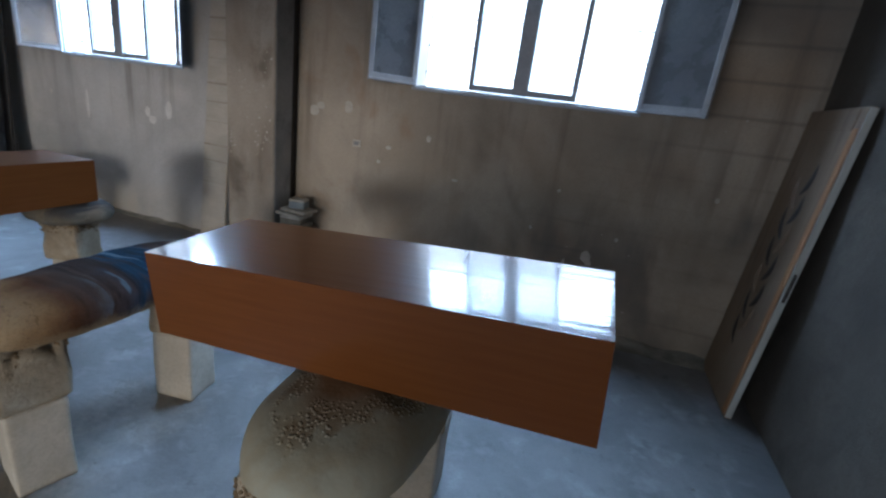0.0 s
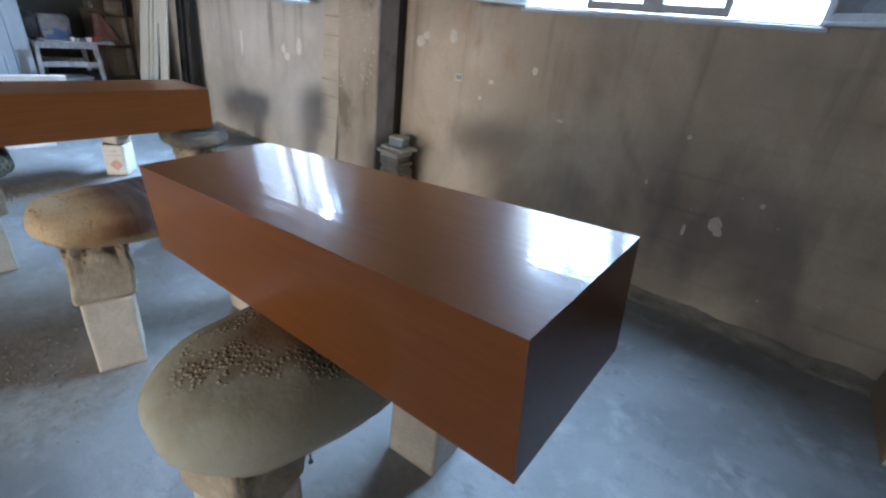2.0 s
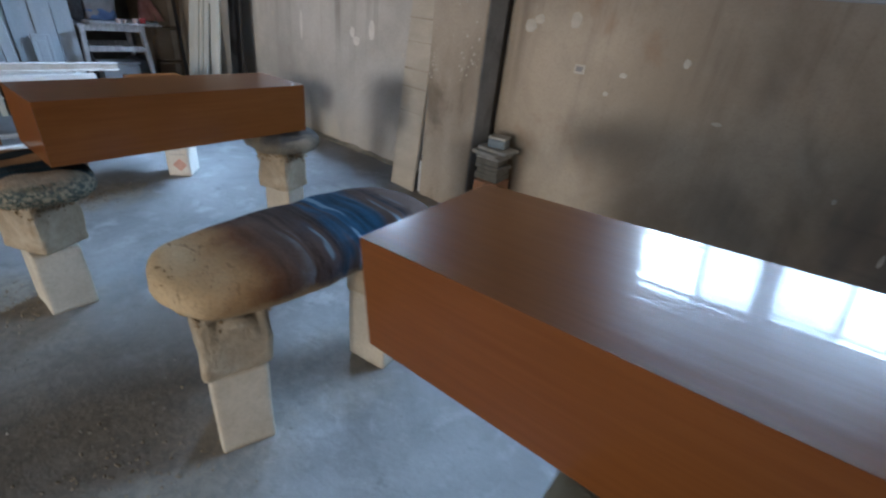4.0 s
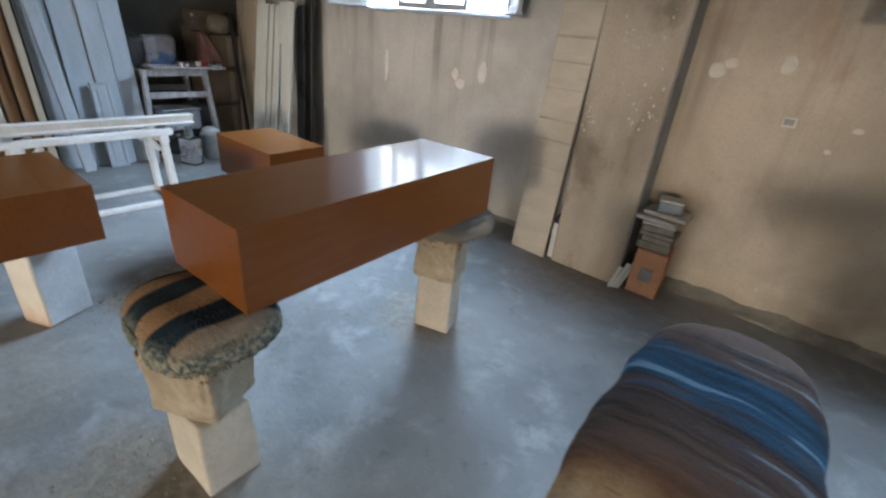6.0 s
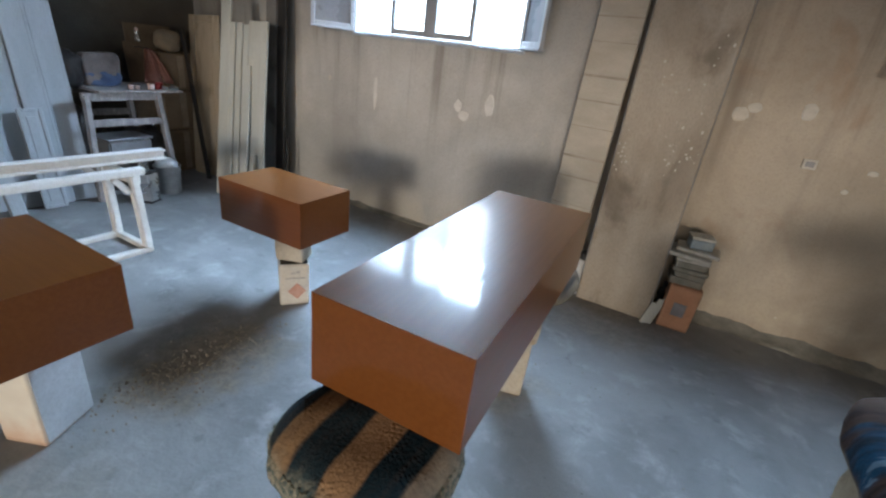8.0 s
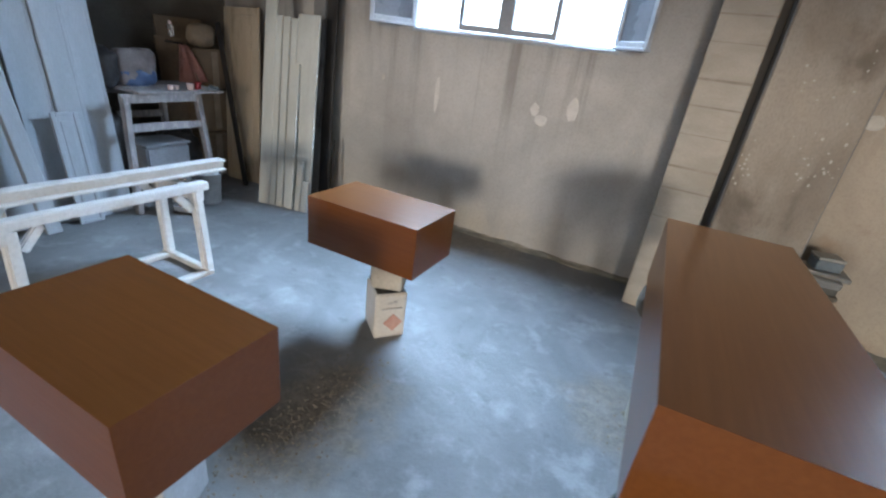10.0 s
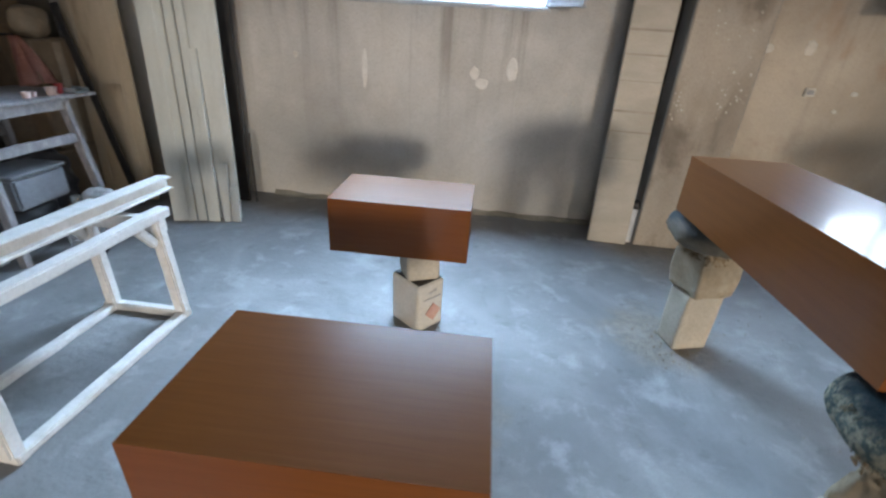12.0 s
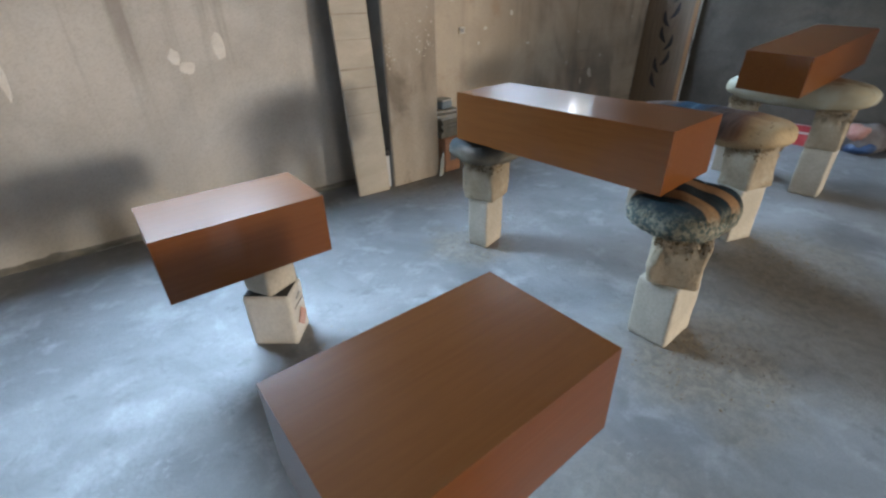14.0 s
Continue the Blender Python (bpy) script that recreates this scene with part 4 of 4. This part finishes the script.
edge_b = [bm.verts.new((0.02 + 0.009 * math.sin(k * 1.3 + 1), 0.008 * math.cos(k * 1.9), 0.03 * k + 0.006)) for k in range(10)]
for k in range(9):
    bm.faces.new((edge_a[k], edge_b[k], edge_b[k + 1], edge_a[k + 1])).smooth = True
bmesh.ops.solidify(bm, geom=bm.faces[:], thickness=0.003)
part("strip", bm, BLACKCLOTH, scrap_card)
part("fold", solid([(-0.018, 0.02, -0.012, -0.004, 0.0, 0.035)], 0.002), BLACKCLOTH, scrap_card)

# ---- white sawing bench ----
bench = thing("white_bench", "low white paint-caked wooden bench frame", "bench", (-6.37, 1.615, 0), 0)


def bar(a, b, w, d, up=(0, 0, 1), bevel=0.006):
    """A rectangular bar from a to b."""
    a, b = Vector(a), Vector(b)
    ax = (b - a).normalized()
    side = ax.cross(Vector(up))
    side = side.normalized() if side.length > 1e-3 else Vector((1, 0, 0))
    top = side.cross(ax)
    m = Matrix((side, ax, top)).transposed().to_4x4()
    m.translation = (a + b) / 2
    bm = bmesh.new()
    bmesh.ops.create_cube(bm, size=1, matrix=Matrix.Diagonal((w, (b - a).length, d, 1)))
    bmesh.ops.bevel(bm, geom=bm.edges[:], offset=bevel, segments=2, affect="EDGES")
    bmesh.ops.subdivide_edges(bm, edges=[e for e in bm.edges if e.calc_length() > 0.2], cuts=12)
    bmesh.ops.transform(bm, matrix=m, verts=bm.verts)
    for v in bm.verts:
        v.co += 0.0025 * noise.noise_vector(v.co * 9)
    return bm


for sx in (-1, 1):
    x = 0.185 * sx
    part("top_rail", bar((x * 0.92, -0.62, 0.545), (x * 0.92, 0.46, 0.545), 0.06, 0.045), BENCHPAINT, bench)
    part("floor_runner", bar((x, -0.44, 0.018), (x, 0.43, 0.018), 0.05, 0.034), BENCHPAINT, bench)
    for y, lean in ((0.39, 0.02), (-0.42, -0.02)):
        part("leg", bar((x, y + lean, 0.034), (x * 0.93, y, 0.525), 0.055, 0.05, (0, 1, 0), 0.008), BENCHPAINT, bench)
        part("brace", bar((x * 0.93, y - lean * 1.5, 0.42), (x * 0.92, y - lean * 5.5, 0.518), 0.04, 0.03, (1, 0, 0)), BENCHPAINT, bench)
for y in (0.41, -0.43):
    part("cross_bar", bar((-0.23, y, 0.022), (0.215, y, 0.022), 0.045, 0.04), BENCHPAINT, bench)
    part("head_block", bar((-0.2, y - 0.01, 0.50), (0.2, y - 0.01, 0.50), 0.05, 0.07), BENCHPAINT, bench)
rail = thing("white_channel", "white painted channel section lying on the bench", "channel", (-6.355, 1.60, 0.569), -1.5)
part("web", bar((0, -1.0, 0.034), (0, 0.69, 0.034), 0.012, 0.045, bevel=0.002), BENCHPAINT, rail)
part("upper_flange", bar((0, -1.0, 0.061), (0, 0.69, 0.061), 0.075, 0.011, bevel=0.003), BENCHPAINT, rail)
part("lower_flange", bar((0, -1.0, 0.006), (0, 0.69, 0.006), 0.075, 0.011, bevel=0.003), BENCHPAINT, rail)

# ---- boards against the second pier ----


def lean_board(name, label, x, w, foot_y, height, lean, thick, material, turn=0.0, group="", category="board", sway=0.0):
    ob = thing(name, label, category, (x, foot_y, 0), turn, group, (lean, sway))
    part("panel", solid([(-w / 2, w / 2, -thick / 2, thick / 2, 0, height)], 0.003), material, ob)
    return ob


for x, w, y, h in ((-6.94, 0.115, 3.10, 1.75), (-6.865, 0.06, 3.115, 1.53), (-6.80, 0.062, 3.135, 1.53), (-6.735, 0.06, 3.155, 1.52)):
    lean_board("white_board", "narrow dusty white board leaning on a pier", x, w, y, h, -12.5, 0.018, WHITEBOARD, 9, "narrow white boards", sway=-5.0)
lean_board("white_board", "wide dusty white board leaning on a pier", -6.665, 0.2, 3.235, 1.54, -9.3, 0.022, WHITEBOARD, 9, "white boards", sway=-2.5)
lean_board("short_board", "short narrow white board leaning on wider boards", -6.70, 0.055, 3.15, 1.18, -12.0, 0.02, WHITEBOARD, 9, "short white boards", sway=-4.0)
lean_board("short_board", "stub of white board leaning on wider boards", -6.625, 0.05, 3.165, 0.42, -9.5, 0.02, WHITEBOARD, 9, "short white boards")
lean_board("short_board", "stub of white board leaning on wider boards", -6.565, 0.06, 3.18, 0.26, -8.0, 0.02, WHITEBOARD, 9, "short white boards")
for name, lab, x0, x1, y, m in (("grey_sheet", "tall grey sheet standing behind white boards", -6.93, -6.805, 3.60, PIERSIDE), ("black_sheet", "tall black painted sheet standing by the wall", -6.80, -6.69, 3.615, STEEL)):
    ob = thing(name, lab, "sheet", ((x0 + x1) / 2, y, 0), 0, "", (-3.2, 0))
    part("sheet", solid([((x0 - x1) / 2, (x1 - x0) / 2, -0.012, 0.012, 0, 2.7)], 0.003), m, ob)
    part("foot_strip", solid([((x0 - x1) / 2 + 0.004, (x1 - x0) / 2 - 0.004, -0.0155, -0.0122, 0.0, 0.05)], 0.001), m, ob)
rod = tagged(link("steel_rod", solid([(-0.006, 0.006, -0.006, 0.006, 0, 0.55)], 0.002), STEEL), "thin black rod leaning by the pier", "rod")
rod.matrix_world = pose(-6.63, 3.60, 0, -6, -2.5, 0)


def framed_leaf(name, label, at, w, h, turn, tilt, material, inset=0.05, thick=0.02):
    """A cupboard door: frame, recessed field and a raised bead."""
    ob = thing(name, label, "cupboard door", at, turn, "", tilt)
    t = thick / 2
    part("door_frame", solid([(-w / 2, -w / 2 + inset, -t, t, 0, h), (w / 2 - inset, w / 2, -t, t, 0, h), (-w / 2 + inset, w / 2 - inset, -t, t, 0, inset), (-w / 2 + inset, w / 2 - inset, -t, t, h - inset, h)], 0.003), material, ob)
    field = part("field", solid([(-w / 2 + inset, w / 2 - inset, -t + 0.008, t - 0.004, inset, h - inset)], 0.002), material, ob)
    part("bead", solid([(-w / 2 + inset + 0.02, w / 2 - inset - 0.02, -t + 0.003, t - 0.004, inset + 0.03, h - inset - 0.03)], 0.002), material, field)
    return ob


framed_leaf("cupboard_door", "beige framed door leaning in the back corner", (-7.56, 3.40, 0), 0.40, 1.53, 6, (-6, -3), BEIGEDOOR, 0.065)
lean_board("metal_strip", "thin dark metal strip leaning beside boards", -7.42, 0.05, 3.30, 1.42, -5, 0.02, STEEL, 6, category="metal strip", sway=-14)

# ---- west side: primed doors, timber, table with clutter ----
# leaning along the west wall: the board's width runs along y


def west_board(name, label, y, w, foot_x, height, lean, thick, material, group="", turn=0.0, category="board"):
    ob = thing(name, label, category, (foot_x, y, 0), 90 + turn, group, (-lean, 0))
    part("panel", solid([(-w / 2, w / 2, -thick / 2, thick / 2, 0, height)], 0.003), material, ob)
    return ob


for i, (y, w, fx, h) in enumerate(((1.69, 0.2, -7.485, 1.44), (1.885, 0.185, -7.46, 1.44), (2.06, 0.165, -7.44, 1.45), (2.225, 0.16, -7.46, 1.47))):
    b = west_board("primed_panel", "tall white primed panel leaning in a row", y, w - 0.004, fx, h, 6.0, 0.022, BLUEWHITE, "white primed panels")
    part("edge_strip", solid([(w / 2 - 0.0225, w / 2 - 0.003, -0.0135, -0.0112, 0.01, h - 0.01)], 0.0006), BLUEWHITE, b)
    part("top_edge", solid([(-w / 2 + 0.004, w / 2 - 0.004, -0.01, 0.01, h + 0.0005, h + 0.003)], 0.0006), WHITEBOARD, b, "bare pale top edge")
framed_leaf("cupboard_door", "small white framed cupboard door leaning on panels", (-7.37, 1.99, 0), 0.15, 0.74, 90, (-7, 0), BLUEWHITE, 0.025)
post = thing("white_post", "white primed post leaning on the panels", "post", (-7.33, 1.745, 0), 90, "", (-8, -3))
part("shaft", solid([(-0.045, 0.045, -0.025, 0.025, 0, 1.75)], 0.006), BLUEWHITE, post)
for i, (y, w, fx, h, m) in enumerate(((1.46, 0.07, -7.42, 1.62, TIMBER), (1.375, 0.08, -7.47, 1.68, TIMBER), (1.28, 0.075, -7.43, 1.6, BEIGEDOOR), (1.18, 0.1, -7.48, 1.75, TIMBER), (1.06, 0.09, -7.44, 1.6, TIMBER), (0.94, 0.11, -7.46, 1.7, TIMBER), (1.53, 0.05, -7.38, 1.56, BEIGEDOOR))):
    west_board("rough_board", "raw brown sawn board standing against the wall", y, w, fx, h, 7.0 + 0.8 * (i % 3), 0.03, m, "raw timber boards", 3 * (i % 3) - 3)
west_board("hardboard_sheet", "dark hardboard sheet behind the panels", 2.1, 0.5, -7.85, 1.9, 5, 0.01, DARKWALL, category="sheet")

table = thing("paint_table", "grey paint-splashed wooden trestle table with clutter", "table", (-7.62, 2.60, 0), 0)
for sx, sy in ((1, -1), (1, 1), (-1, -1), (-1, 1)):
    part("leg", bar((0.25 * sx + 0.05 * sx, 0.30 * sy + (0.02 * sy), 0.0), (0.235 * sx, 0.27 * sy, 0.83), 0.055, 0.04, (0, 1, 0), 0.003), GREYWOOD, table)
for sx in (1, -1):
    part("head_rail", bar((0.235 * sx, -0.3, 0.82), (0.235 * sx, 0.3, 0.82), 0.03, 0.06, bevel=0.003), GREYWOOD, table)
    part("mid_rail", bar((0.255 * sx, -0.29, 0.62), (0.255 * sx, 0.29, 0.62), 0.025, 0.055, bevel=0.003), GREYWOOD, table)
part("tabletop", solid([(-0.3, 0.29, -0.2, 0.47, 0.852, 0.872)], 0.004), GREYWOOD, table)
TOP = 0.873


def crumpled(name, label, category, at, sx, sy, sz, material, seed, rough=0.02, power=3.0, turn=0, tilt=(0, 0)):
    ob = tagged(link(name, lumpy(sx, sy, sz, power, rough, 14.0, 40, 24, seed, rough * 0.5), material), label, category)
    ob.matrix_world = pose(*at, tilt[0], tilt[1], turn)
    return ob


crumpled("black_bag", "black plastic bag slumped on the table", "bag", (-7.66, 2.37, TOP - 0.008), 0.2, 0.14, 0.26, BLACKCLOTH, 2.0, 0.03)
bag = thing("printed_bag", "white plastic bag with a blue printed band, on the table", "bag", (-7.68, 2.59, TOP - 0.006), 14)
bag_body = part("bag_body", lumpy(0.10, 0.31, 0.26, 8.0, 0.012, 12.0, 48, 30, 5.0, 0.008), BAGPRINT, bag)
part("blue_band", lumpy(0.112, 0.30, 0.12, 6.0, 0.022, 12.0, 48, 24, 6.0, 0.008), BAGBLUE, bag_body, "blue printed band")


def cup(label, at, r, h, m, name="paint_cup", taper=0.85):
    ob = thing(name, label, "cup", at)
    bm = drum(r * taper, r, 0, h, 20, caps=False)
    bmesh.ops.create_circle(bm, cap_ends=True, segments=20, radius=r * taper * 0.99, matrix=Matrix.Translation((0, 0, 0.002)))
    bmesh.ops.solidify(bm, geom=bm.faces[:], thickness=0.002)
    body = part("cup_body", bm, m, ob)
    part("rim", drum(r * 1.05, r * 1.05, h - 0.004, h + 0.001, 20, caps=False), m, body)
    return ob


cup("small pale pink cup on the paint table", (-7.40, 2.675, TOP), 0.022, 0.035, PALECUP)
cup("small pale pink cup on the paint table", (-7.42, 2.735, TOP), 0.018, 0.028, PALECUP)
cup("small pale pink tub on the paint table", (-7.40, 2.835, TOP), 0.028, 0.045, PALECUP)
cup("red cup on the paint table", (-7.42, 2.90, TOP), 0.02, 0.045, REDCUP)
cup("red cup on the paint table", (-7.45, 2.935, TOP), 0.022, 0.05, REDCUP)
tray = tagged(link("paint_tray", solid([(-0.06, 0.06, -0.05, 0.05, 0, 0.012), (-0.06, 0.06, -0.05, -0.044, 0.012, 0.028), (-0.06, 0.06, 0.044, 0.05, 0.012, 0.028)], 0.002), BLUEGREY), "flat blue-grey tray at the table edge", "tray")
tray.matrix_world = pose(-7.41, 2.995, TOP)
cloth = thing("hanging_cloth", "faded pink cloth hanging from a wall peg", "cloth", (-7.80, 3.06, 0.875), 0)
bm = bmesh.new()
rows = []
for i in range(15):
    u = i / 14
    rows.append([bm.verts.new((0.02 * math.sin(j * 1.9 + u * 2), (-0.13 + 0.04 * j) * (0.22 + 0.78 * u) + 0.06 * u, 0.30 * (1 - u) ** 0.9)) for j in range(8)])
for i in range(14):
    for j in range(7):
        bm.faces.new((rows[i][j], rows[i][j + 1], rows[i + 1][j + 1], rows[i + 1][j])).smooth = True
bmesh.ops.solidify(bm, geom=bm.faces[:], thickness=0.004)
part("drape", bm, PINK, cloth)
part("peg", solid([(-0.38, 0.01, -0.006, 0.006, 0.296, 0.308)], 0.002), STEEL, cloth)
bottle = thing("clear_bottle", "small clear plastic bottle on a ledge", "bottle", (-7.93, 3.06, 1.225), 0)
part("bottle_body", drum(0.022, 0.022, 0, 0.09, 20), CLEAR, bottle)
part("cap", drum(0.014, 0.012, 0.09, 0.115, 16), PALECUP, bottle, "pale cap")
west_board("cardboard_sheet", "tall brown cardboard sheet leaning on the wall", 3.27, 0.44, -8.0, 1.38, 6, 0.01, CARDBOARD, "cardboard sheets", category="cardboard")
west_board("cardboard_sheet", "brown cardboard sheet leaning in front of another", 3.12, 0.30, -7.9, 1.22, 6, 0.01, CARDBOARD, "cardboard sheets", category="cardboard")
for i, (y, z, h) in enumerate(((3.36, 0.0, 0.42), (3.36, 0.43, 0.37), (3.36, 0.81, 0.34))):
    ob = thing("cardboard_box", "closed brown cardboard box in a stack", "cardboard box", (-8.02, y, z), -4 + 3 * i, "stacked cardboard boxes")
    body = part("box_body", rough_block(0.40, 0.40, h, 0.006, 70 + i, 0.006, 4), CARDBOARD, ob)
    part("tape", solid([(0.2, 0.2065, -0.03, 0.03, 0.02, h - 0.02)], 0.001), CAPCLOTH, body)
crumpled("rolled_cap", "beige crumpled cloth cap on a cardboard box", "cap", (-7.94, 3.34, 1.15), 0.16, 0.24, 0.2, CAPCLOTH, 9.0, 0.015, 2.4)
crumpled("dark_sack", "dark crumpled sack under the table", "sack", (-7.7, 2.58, -0.004), 0.42, 0.5, 0.28, BLACKCLOTH, 12.0, 0.04)
crumpled("dark_sack", "dark crumpled sack under the table", "sack", (-7.75, 2.9, -0.004), 0.34, 0.3, 0.5, BLACKCLOTH, 14.0, 0.04)
crumpled("dark_sack", "dark crumpled sack beside the primed panels", "sack", (-7.72, 2.34, -0.004), 0.3, 0.2, 0.7, BLACKCLOTH, 15.0, 0.04)
tote = thing("plastic_tote", "grey plastic tote under the paint table", "tote", (-7.58, 2.62, 0.26), 4)
part("tote_body", solid([(-0.14, 0.14, -0.18, 0.18, 0, 0.19)], 0.015, steps=2), TOTE, tote)
part("tote_rim", solid([(-0.15, 0.15, -0.19, 0.19, 0.19, 0.21)], 0.006), TOTE, tote)

can = thing("square_tin", "bare square tin with a dark base on the floor", "tin", (-7.14, 2.54, 0), 25)
part("tin_body", solid([(-0.085, 0.085, -0.06, 0.06, 0.012, 0.25)], 0.012, steps=2), BRIGHTTIN, can)
part("tin_base", solid([(-0.088, 0.088, -0.063, 0.063, 0.0, 0.014)], 0.004), BLACKCLOTH, can)
part("lid", solid([(-0.088, 0.088, -0.063, 0.063, 0.25, 0.262)], 0.004), STEEL, can)
part("pouring_jar", drum(0.045, 0.03, 0.263, 0.36, 20), CLEAR, can)
bucket = thing("metal_bucket", "dull galvanised bucket with rags on the floor", "bucket", (-7.25, 2.80, 0), 0)
bm = drum(0.09, 0.105, 0, 0.25, 32, caps=False)
bmesh.ops.create_circle(bm, cap_ends=True, segments=32, radius=0.089, matrix=Matrix.Translation((0, 0, 0.004)))
bmesh.ops.solidify(bm, geom=bm.faces[:], thickness=0.003)
pail = part("pail", bm, GALVANISED, bucket)
for zz, rr in ((0.248, 0.108), (0.12, 0.1), (0.01, 0.093)):
    bm = bmesh.new()
    for k in range(36):
        a = k / 36 * math.tau
        bmesh.ops.create_icosphere(bm, subdivisions=1, radius=0.006, matrix=Matrix.Translation((rr * math.cos(a), rr * math.sin(a), zz)) @ Matrix.Rotation(a, 4, "Z") @ Matrix.Diagonal((0.7, 1.8, 0.8, 1)))
    part("hoop", bm, GALVANISED, pail)
part("rag", lumpy(0.17, 0.17, 0.12, 2.4, 0.02, 14.0, 30, 18, 4.0, 0.01), GREYBLOCK, bucket).matrix_local = pose(0, 0, 0.19)

# ---- east side: carved door, scraps ----
door = thing("carved_door", "brown carved door leaning on the wall, pale edge", "door", (0.215, 3.515, 0), 90, "", (3.6, 0))
W2, H2 = 0.62, 1.72
slab = part("door_slab", solid([(-W2 / 2, W2 / 2, -0.018, 0.018, 0, H2)], 0.004), CARVED, door)
part("pale_edge", solid([(-W2 / 2 - 0.005, -W2 / 2 - 0.001, -0.016, 0.016, 0.01, H2 - 0.004)], 0.001), WHITEBOARD, door, "pale unfinished edge")
part("edge_strip", solid([(-W2 / 2 + 0.01, -W2 / 2 + 0.055, 0.0182, 0.0225, 0.02, H2 - 0.1)], 0.001), EDGEWOOD, slab, "orange edge strip")
part("lock_slot", solid([(-W2 / 2 - 0.009, -W2 / 2 - 0.0055, -0.008, 0.008, 0.74, 0.9)], 0.0012), STEEL, slab, "narrow dark lock plate")
part("head_rail", solid([(-W2 / 2 + 0.06, W2 / 2 - 0.02, 0.0182, 0.024, H2 - 0.11, H2 - 0.01)], 0.002), CARVED, door)


def petal(length, width, bend, lift):
    """A curved leaf of the carving, raised along its middle."""
    bm = bmesh.new()
    spine, left, right = [], [], []
    for i in range(13):
        u = i / 12
        w = width * math.sin(math.pi * u) ** 0.8 / 2
        x, z = bend * math.sin(math.pi * u), length * (u - 0.5)
        spine.append(bm.verts.new((x, lift * math.sin(math.pi * u), z)))
        left.append(bm.verts.new((x - w - 0.0005, 0, z)))
        right.append(bm.verts.new((x + w + 0.0005, 0, z)))
    for i in range(12):
        bm.faces.new((left[i], left[i + 1], spine[i + 1], spine[i]))
        bm.faces.new((spine[i], spine[i + 1], right[i + 1], right[i]))
    bmesh.ops.recalc_face_normals(bm, faces=bm.faces)
    return bm


for i in range(12):
    side = -1 if i % 2 else 1
    z = 0.42 + i * 0.085
    # two in three are black: the shade of an opening put into the colour
    dark = i % 3 != 1
    ob = part("carved_leaf", petal(0.2, 0.05 if dark else 0.035, 0.03 * side, 0.004 if dark else 0.014), BLACKCLOTH if dark else CARVED, slab, "black leaf painted as a shaded cut-out" if dark else "raised carved leaf")
    ob.matrix_local = pose(0.035 * side, 0.0185, z, 0, 24 * side, 0)

scrap = thing("red_crate", "low red crate on the floor by the wall", "crate", (0.18, 1.9, 0), 5)
part("crate_body", solid([(-0.16, 0.16, -0.2, 0.2, 0, 0.012), (-0.16, -0.148, -0.2, 0.2, 0.012, 0.13), (0.148, 0.16, -0.2, 0.2, 0.012, 0.13), (-0.148, 0.148, -0.2, -0.188, 0.012, 0.13), (-0.148, 0.148, 0.188, 0.2, 0.012, 0.13)], 0.004), REDCUP, scrap)
part("crate_rim", solid([(-0.17, 0.17, -0.21, -0.2, 0.115, 0.135), (-0.17, 0.17, 0.2, 0.21, 0.115, 0.135), (-0.17, -0.16, -0.2, 0.2, 0.115, 0.135), (0.16, 0.17, -0.2, 0.2, 0.115, 0.135)], 0.003), PALECUP, scrap, "pale rim")
rubbish = thing("rubbish_bag", "printed rubbish bag in a corner by the wall", "bag", (0.2, 1.38, 0), 0)
part("bag_body", lumpy(0.3, 0.34, 0.26, 2.6, 0.03, 12.0, 36, 22, 31.0, 0.02), BAGPRINT, rubbish).location.z = -0.006
part("blue_print", lumpy(0.31, 0.26, 0.14, 2.6, 0.03, 12.0, 36, 22, 33.0, 0.02), BAGBLUE, rubbish, "blue printed patch").location = (-0.01, -0.02, -0.004)
part("red_print", lumpy(0.2, 0.16, 0.12, 2.6, 0.02, 12.0, 28, 18, 35.0, 0.02), PINK, rubbish, "pink printed patch").location = (-0.07, 0.04, 0.13)
# ---- floor debris ----
SAND = surface("dry_overspray_sand", (0.20, 0.165, 0.12), (0.36, 0.305, 0.225), 30.0, rough=1.0, relief=0.2, spec=0.1)
random.seed(11)


def grains(spots, low, high):
    """Loose grains lying on the floor in soft-edged drifts: x, y, spread across, spread along, turn, count."""
    bm = bmesh.new()
    for cx, cy, rx, ry, turn, count in spots:
        c, s_ = math.cos(math.radians(turn)), math.sin(math.radians(turn))
        for _ in range(count):
            u, v = random.gauss(0, rx), random.gauss(0, ry)
            k = random.uniform(low, high)
            m = pose(cx + u * c - v * s_, cy + u * s_ + v * c, k * 0.3, random.uniform(0, 90), random.uniform(0, 90), random.uniform(0, 360))
            bmesh.ops.create_cube(bm, size=2, matrix=m @ Matrix.Diagonal((k * random.uniform(0.7, 1.5), k, k * 0.6, 1)))
    return bm


tagged(link("floor_sand", grains(((-4.92, 1.42, 0.08, 0.16, -10, 420), (-4.9, 1.75, 0.07, 0.16, 5, 260), (-3.75, 0.98, 0.12, 0.10, 0, 160), (-2.48, 1.08, 0.14, 0.12, 0, 160), (-3.75, 2.3, 0.1, 0.1, 0, 90)), 0.0015, 0.0042), SAND),
       "drifts of brown overspray grit on concrete", "grit", kind="stuff")
tagged(link("floor_crumbs", grains(((-3.1, 2.6, 0.45, 0.45, 0, 90), (-3.0, 1.1, 0.7, 0.5, 0, 110), (-2.6, 0.9, 0.5, 0.4, 0, 80), (-0.6, 2.4, 0.5, 0.5, 0, 20)), 0.0012, 0.0035), MORTAR),
       "scattered crumbs of foam and mortar on concrete", "debris", kind="stuff")
